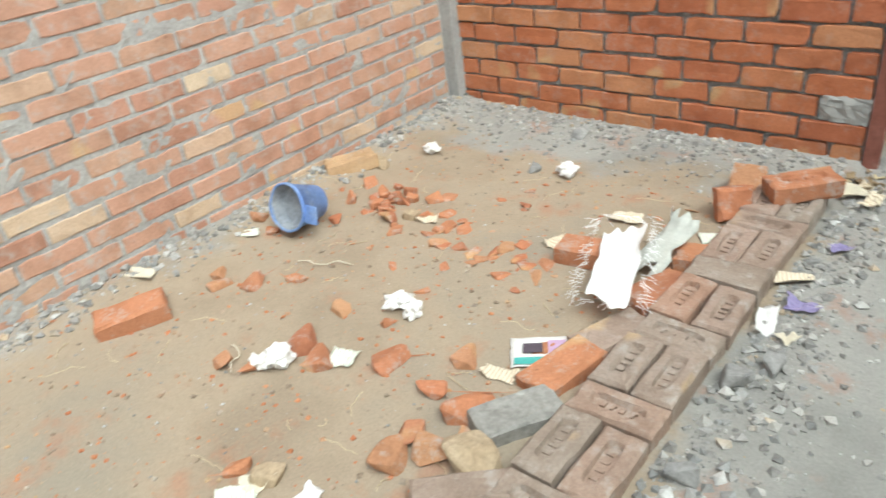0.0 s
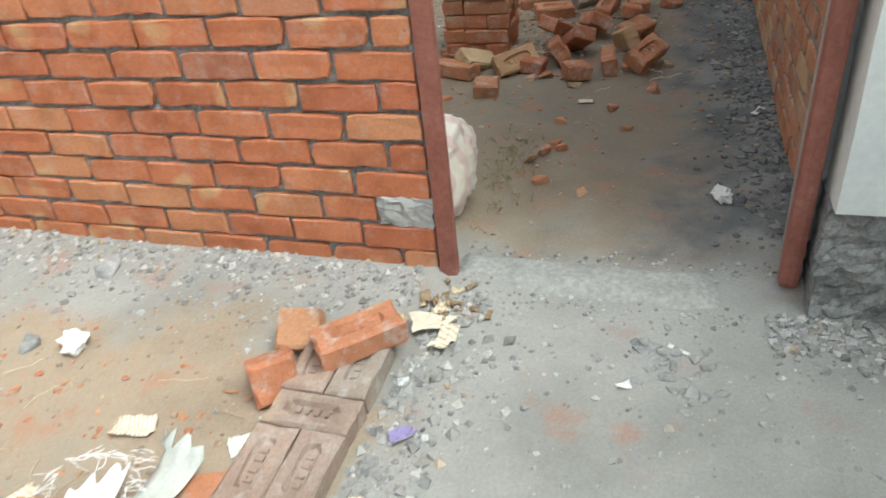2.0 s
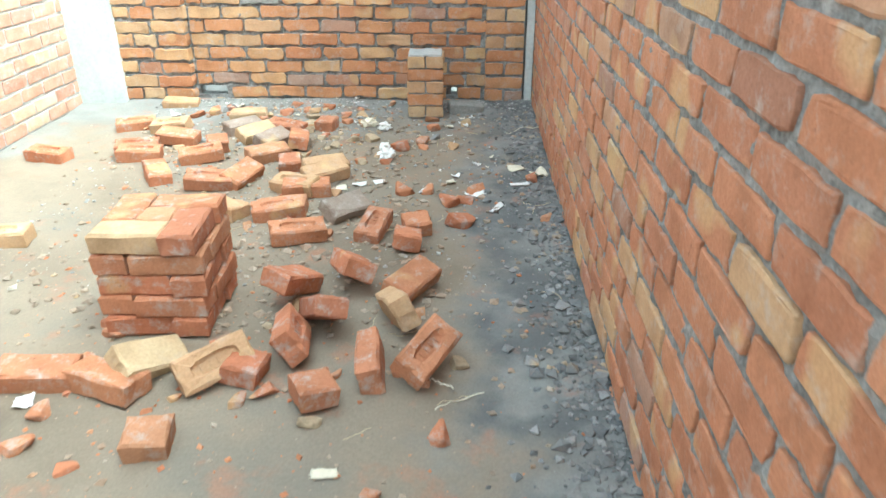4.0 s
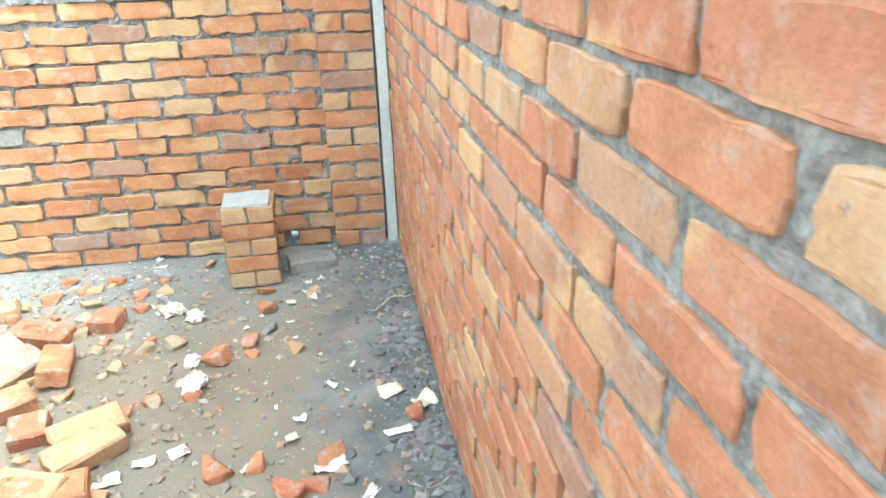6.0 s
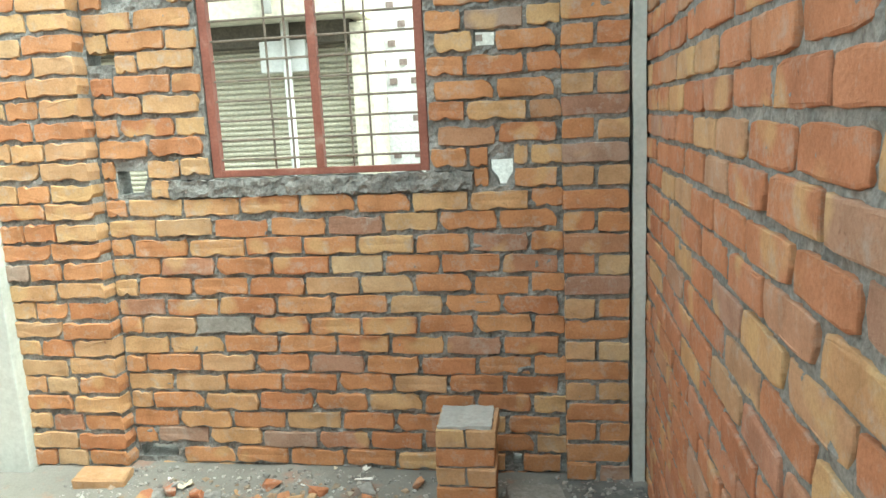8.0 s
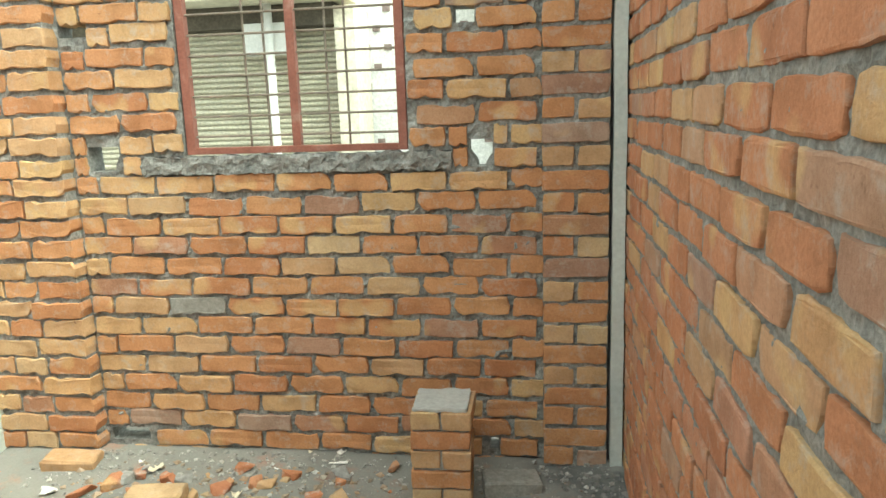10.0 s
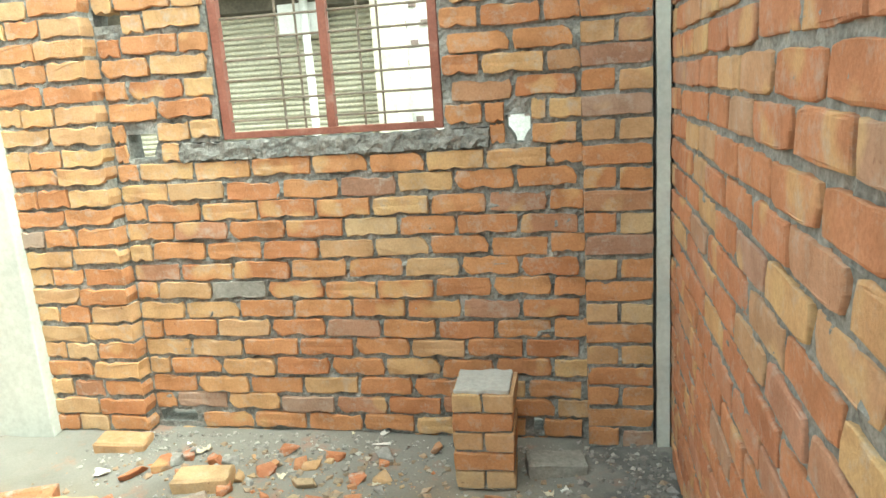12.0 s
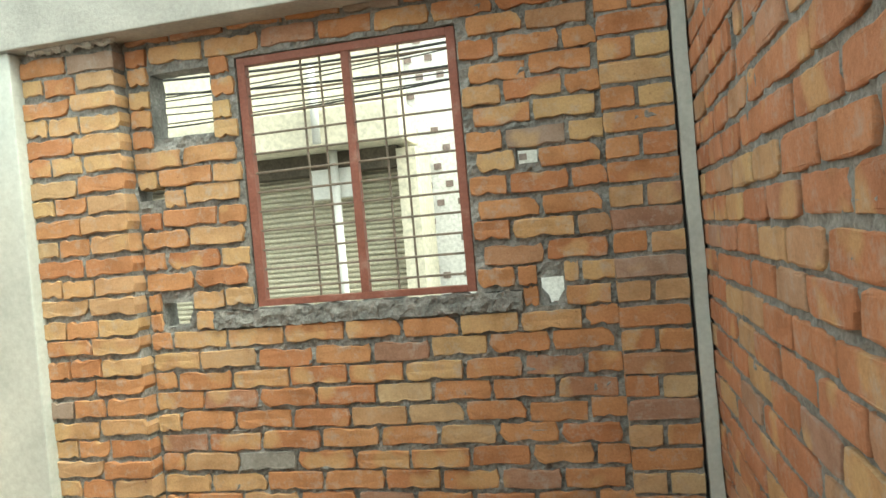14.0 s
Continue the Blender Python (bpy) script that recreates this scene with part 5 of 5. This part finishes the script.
M_SACK = swirl_material()
filled = tagged(new("filled_sack"), "lumpy white cloth sack with a faded pink swirl print", "sack")
bm = bmesh.new()
bmesh.ops.create_icosphere(bm, subdivisions=5, radius=1)
for v in bm.verts:
    d = v.co.normalized()
    f = 1 + 0.22 * noise.noise(d * 1.6) + 0.09 * abs(noise.noise(d * 4.5)) + 0.04 * noise.noise(d * 11)
    v.co = Vector((d.x * 0.215 * f, d.y * 0.25 * f, max(d.z * 0.19 * f + 0.16, 0.0)))
part("body", bm, M_SACK, filled, smooth=True)
bm = bmesh.new()
bmesh.ops.create_cone(bm, cap_ends=True, segments=24, radius1=0.085, radius2=0.05, depth=0.16)
bmesh.ops.subdivide_edges(bm, edges=bm.edges[:], cuts=3, use_grid_fill=True)
for v in bm.verts:
    a = math.atan2(v.co.y, v.co.x)
    g = 1 + 0.18 * math.sin(7 * a) - 0.35 * math.exp(-((v.co.z + 0.01) / 0.03) ** 2)
    v.co = Vector((v.co.x * g, v.co.y * g, v.co.z))
roughen(bm, 0.015, 14)
neck = part("neck", bm, M_SACK, filled, "gathered cloth neck", smooth=True)
neck.matrix_world = pose(-0.11, 0.13, 0.36, -22, -25, 0)
filled.location = (-0.69, 4.25, 0.0)

# ---- across the lane, seen through the window ----
M_CREAMWALL = surface("cream_wall", [(0.3, (0.66, 0.62, 0.50)), (0.7, (0.76, 0.72, 0.60))], 1.5, 20, 0.9, 0)
M_SHUTTER = surface("cream_shutter_paint", [(0.3, (0.56, 0.52, 0.41)), (0.7, (0.66, 0.62, 0.50))], 3, 40, 0.6, 0)
# near-black colour that stands for shade in the shutter recess
M_SHADE = surface("painted_recess_shade", [(0.3, (0.10, 0.085, 0.07)), (0.7, (0.16, 0.14, 0.11))], 5, 40)
M_WHITEWALL = surface("white_lane_wall", [(0.3, (0.80, 0.80, 0.79)), (0.7, (0.88, 0.88, 0.87))], 2, 30, 0.8, 0)
M_PIPE = plain("white_pipe", (0.80, 0.80, 0.78), 0.4)
LANE = 12.0
house = tagged(new("shop_house"), "cream shop building with a closed roller shutter across the lane", "building")
part("wall", boxed(-7.5, -1.47, LANE + 0.25, LANE + 0.5, -0.1, 6.5), M_CREAMWALL, house)
part("pillar", boxed(-1.47, -1.30, LANE - 0.02, LANE + 0.5, -0.1, 2.3), M_CREAMWALL, house)
part("ledge", boxed(-7.5, -1.33, LANE - 0.35, LANE + 0.245, 2.34, 2.66, bevel=0.01), M_CREAMWALL, house)
# dark block painted as the shade between ledge and shutter
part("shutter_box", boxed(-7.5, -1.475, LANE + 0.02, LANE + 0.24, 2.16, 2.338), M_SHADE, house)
shutter = part("shutter", boxed(-7.5, -1.48, LANE + 0.22, LANE + 0.24, -0.05, 2.158), M_SHUTTER, house, "closed corrugated roller shutter")
me = bpy.data.meshes.new("slat")
prof = [(0.0, 0.0), (-0.022, 0.010), (-0.026, 0.022), (-0.020, 0.034), (0.0, 0.042)]
vs, fs = [], []
for x in (-4.6, -1.48):
    vs += [(x, LANE + 0.215 + a, b2) for a, b2 in prof]
for k in range(4):
    fs.append((k, k + 1, k + 6, k + 5))
me.from_pydata(vs, [], fs)
me.materials.append(M_SHUTTER)
for k in range(45):
    ob = new("slat", me)
    ob.location.z = 0.05 + k * 0.0465
    ob.parent = shutter
sign = tagged(new("white_box"), "white meter box on the pipe across the lane", "box")
part("body", boxed(-2.28, -1.87, LANE - 0.02, LANE + 0.10, 1.93, 2.19, bevel=0.008), M_PIPE, sign)
bm = rod(bmesh.new(), (-2.02, LANE - 0.07, -0.05), (-2.02, LANE - 0.07, 2.34), 0.035, 14)
rod(bm, (-2.02, LANE - 0.42, 2.36), (-2.02, LANE - 0.42, 3.0), 0.035, 14)
pipe = tagged(finish("drain_pipe", bm, M_PIPE, smooth=True), "white plastic pipe up the shop front", "pipe")

tiled = tagged(new("tiled_house"), "white tall house speckled with small dark tiles", "building")
part("wall", boxed(-2.05, -0.15, LANE + 0.6, LANE + 1.0, -0.1, 7.0), M_WHITEWALL, tiled)
me = bpy.data.meshes.new("tile")
bm = boxed(-0.035, 0.035, -0.012, 0.0, -0.028, 0.028)
bm.to_mesh(me)
bm.free()
me.materials.append(surface("dark_tile", [(0.3, (0.20, 0.15, 0.14)), (0.7, (0.36, 0.29, 0.27))], 12, 50, 0.5, 0))
for r in range(26):
    for c in range(9):
        if dice.random() < 0.7:
            ob = new("tile", me)
            ob.location = (-1.95 + c * 0.2 + (0.1 if r % 2 else 0), LANE + 0.6, 0.3 + r * 0.17)
            ob.parent = tiled
side = tagged(new("lane_house"), "pale house with a grey-green door at the lane's end", "building")
part("wall", boxed(-0.14, 6.0, LANE + 0.3, LANE + 0.9, -0.1, 6.0), M_WHITEWALL, side)
part("door_panel", boxed(-0.10, 0.55, LANE + 0.24, LANE + 0.295, -0.05, 2.05, bevel=0.005), surface("grey_green_paint", [(0.3, (0.38, 0.42, 0.36)), (0.7, (0.48, 0.52, 0.46))], 3, 30, 0.6, 0), side)
part("canopy", boxed(-0.55, 1.0, LANE - 0.25, LANE + 0.295, 2.25, 2.62, bevel=0.01), M_WHITEWALL, side)
cables = []
M_CABLE = plain("black_cable", (0.05, 0.05, 0.05), 0.6)
for k in range(11):
    z0, z1, sag = 3.15 + dice.uniform(-0.35, 0.45), 2.95 + dice.uniform(-0.2, 0.45), dice.uniform(0.1, 0.45)
    yk = 11.2 + dice.uniform(-0.3, 0.3)
    bm = bmesh.new()
    strand(bm, [Vector((-7 + 9 * t, LANE + 0.28 + (yk - LANE - 0.28) * min(1.0, 6 * t, 6 * (1 - t)), z0 + (z1 - z0) * t - sag * 4 * t * (1 - t))) for t in (q / 24 for q in range(25))], dice.choice([0.006, 0.008, 0.011]), 5)
    cables.append(finish("cable", bm, M_CABLE))
    tagged(cables[-1], "sagging black electric cable over the lane", "cable", "cables over the lane")
# the lane stands a little higher than its drawing
SHIFT = Matrix.Translation((0.005, 0, 0.077))
for ob in (house, sign, tiled, side, pipe, *cables):
    ob.matrix_world = SHIFT @ ob.matrix_world

# ---- bricks of the walls ----
for job in WALL_JOBS:
    lay_bricks(*job)
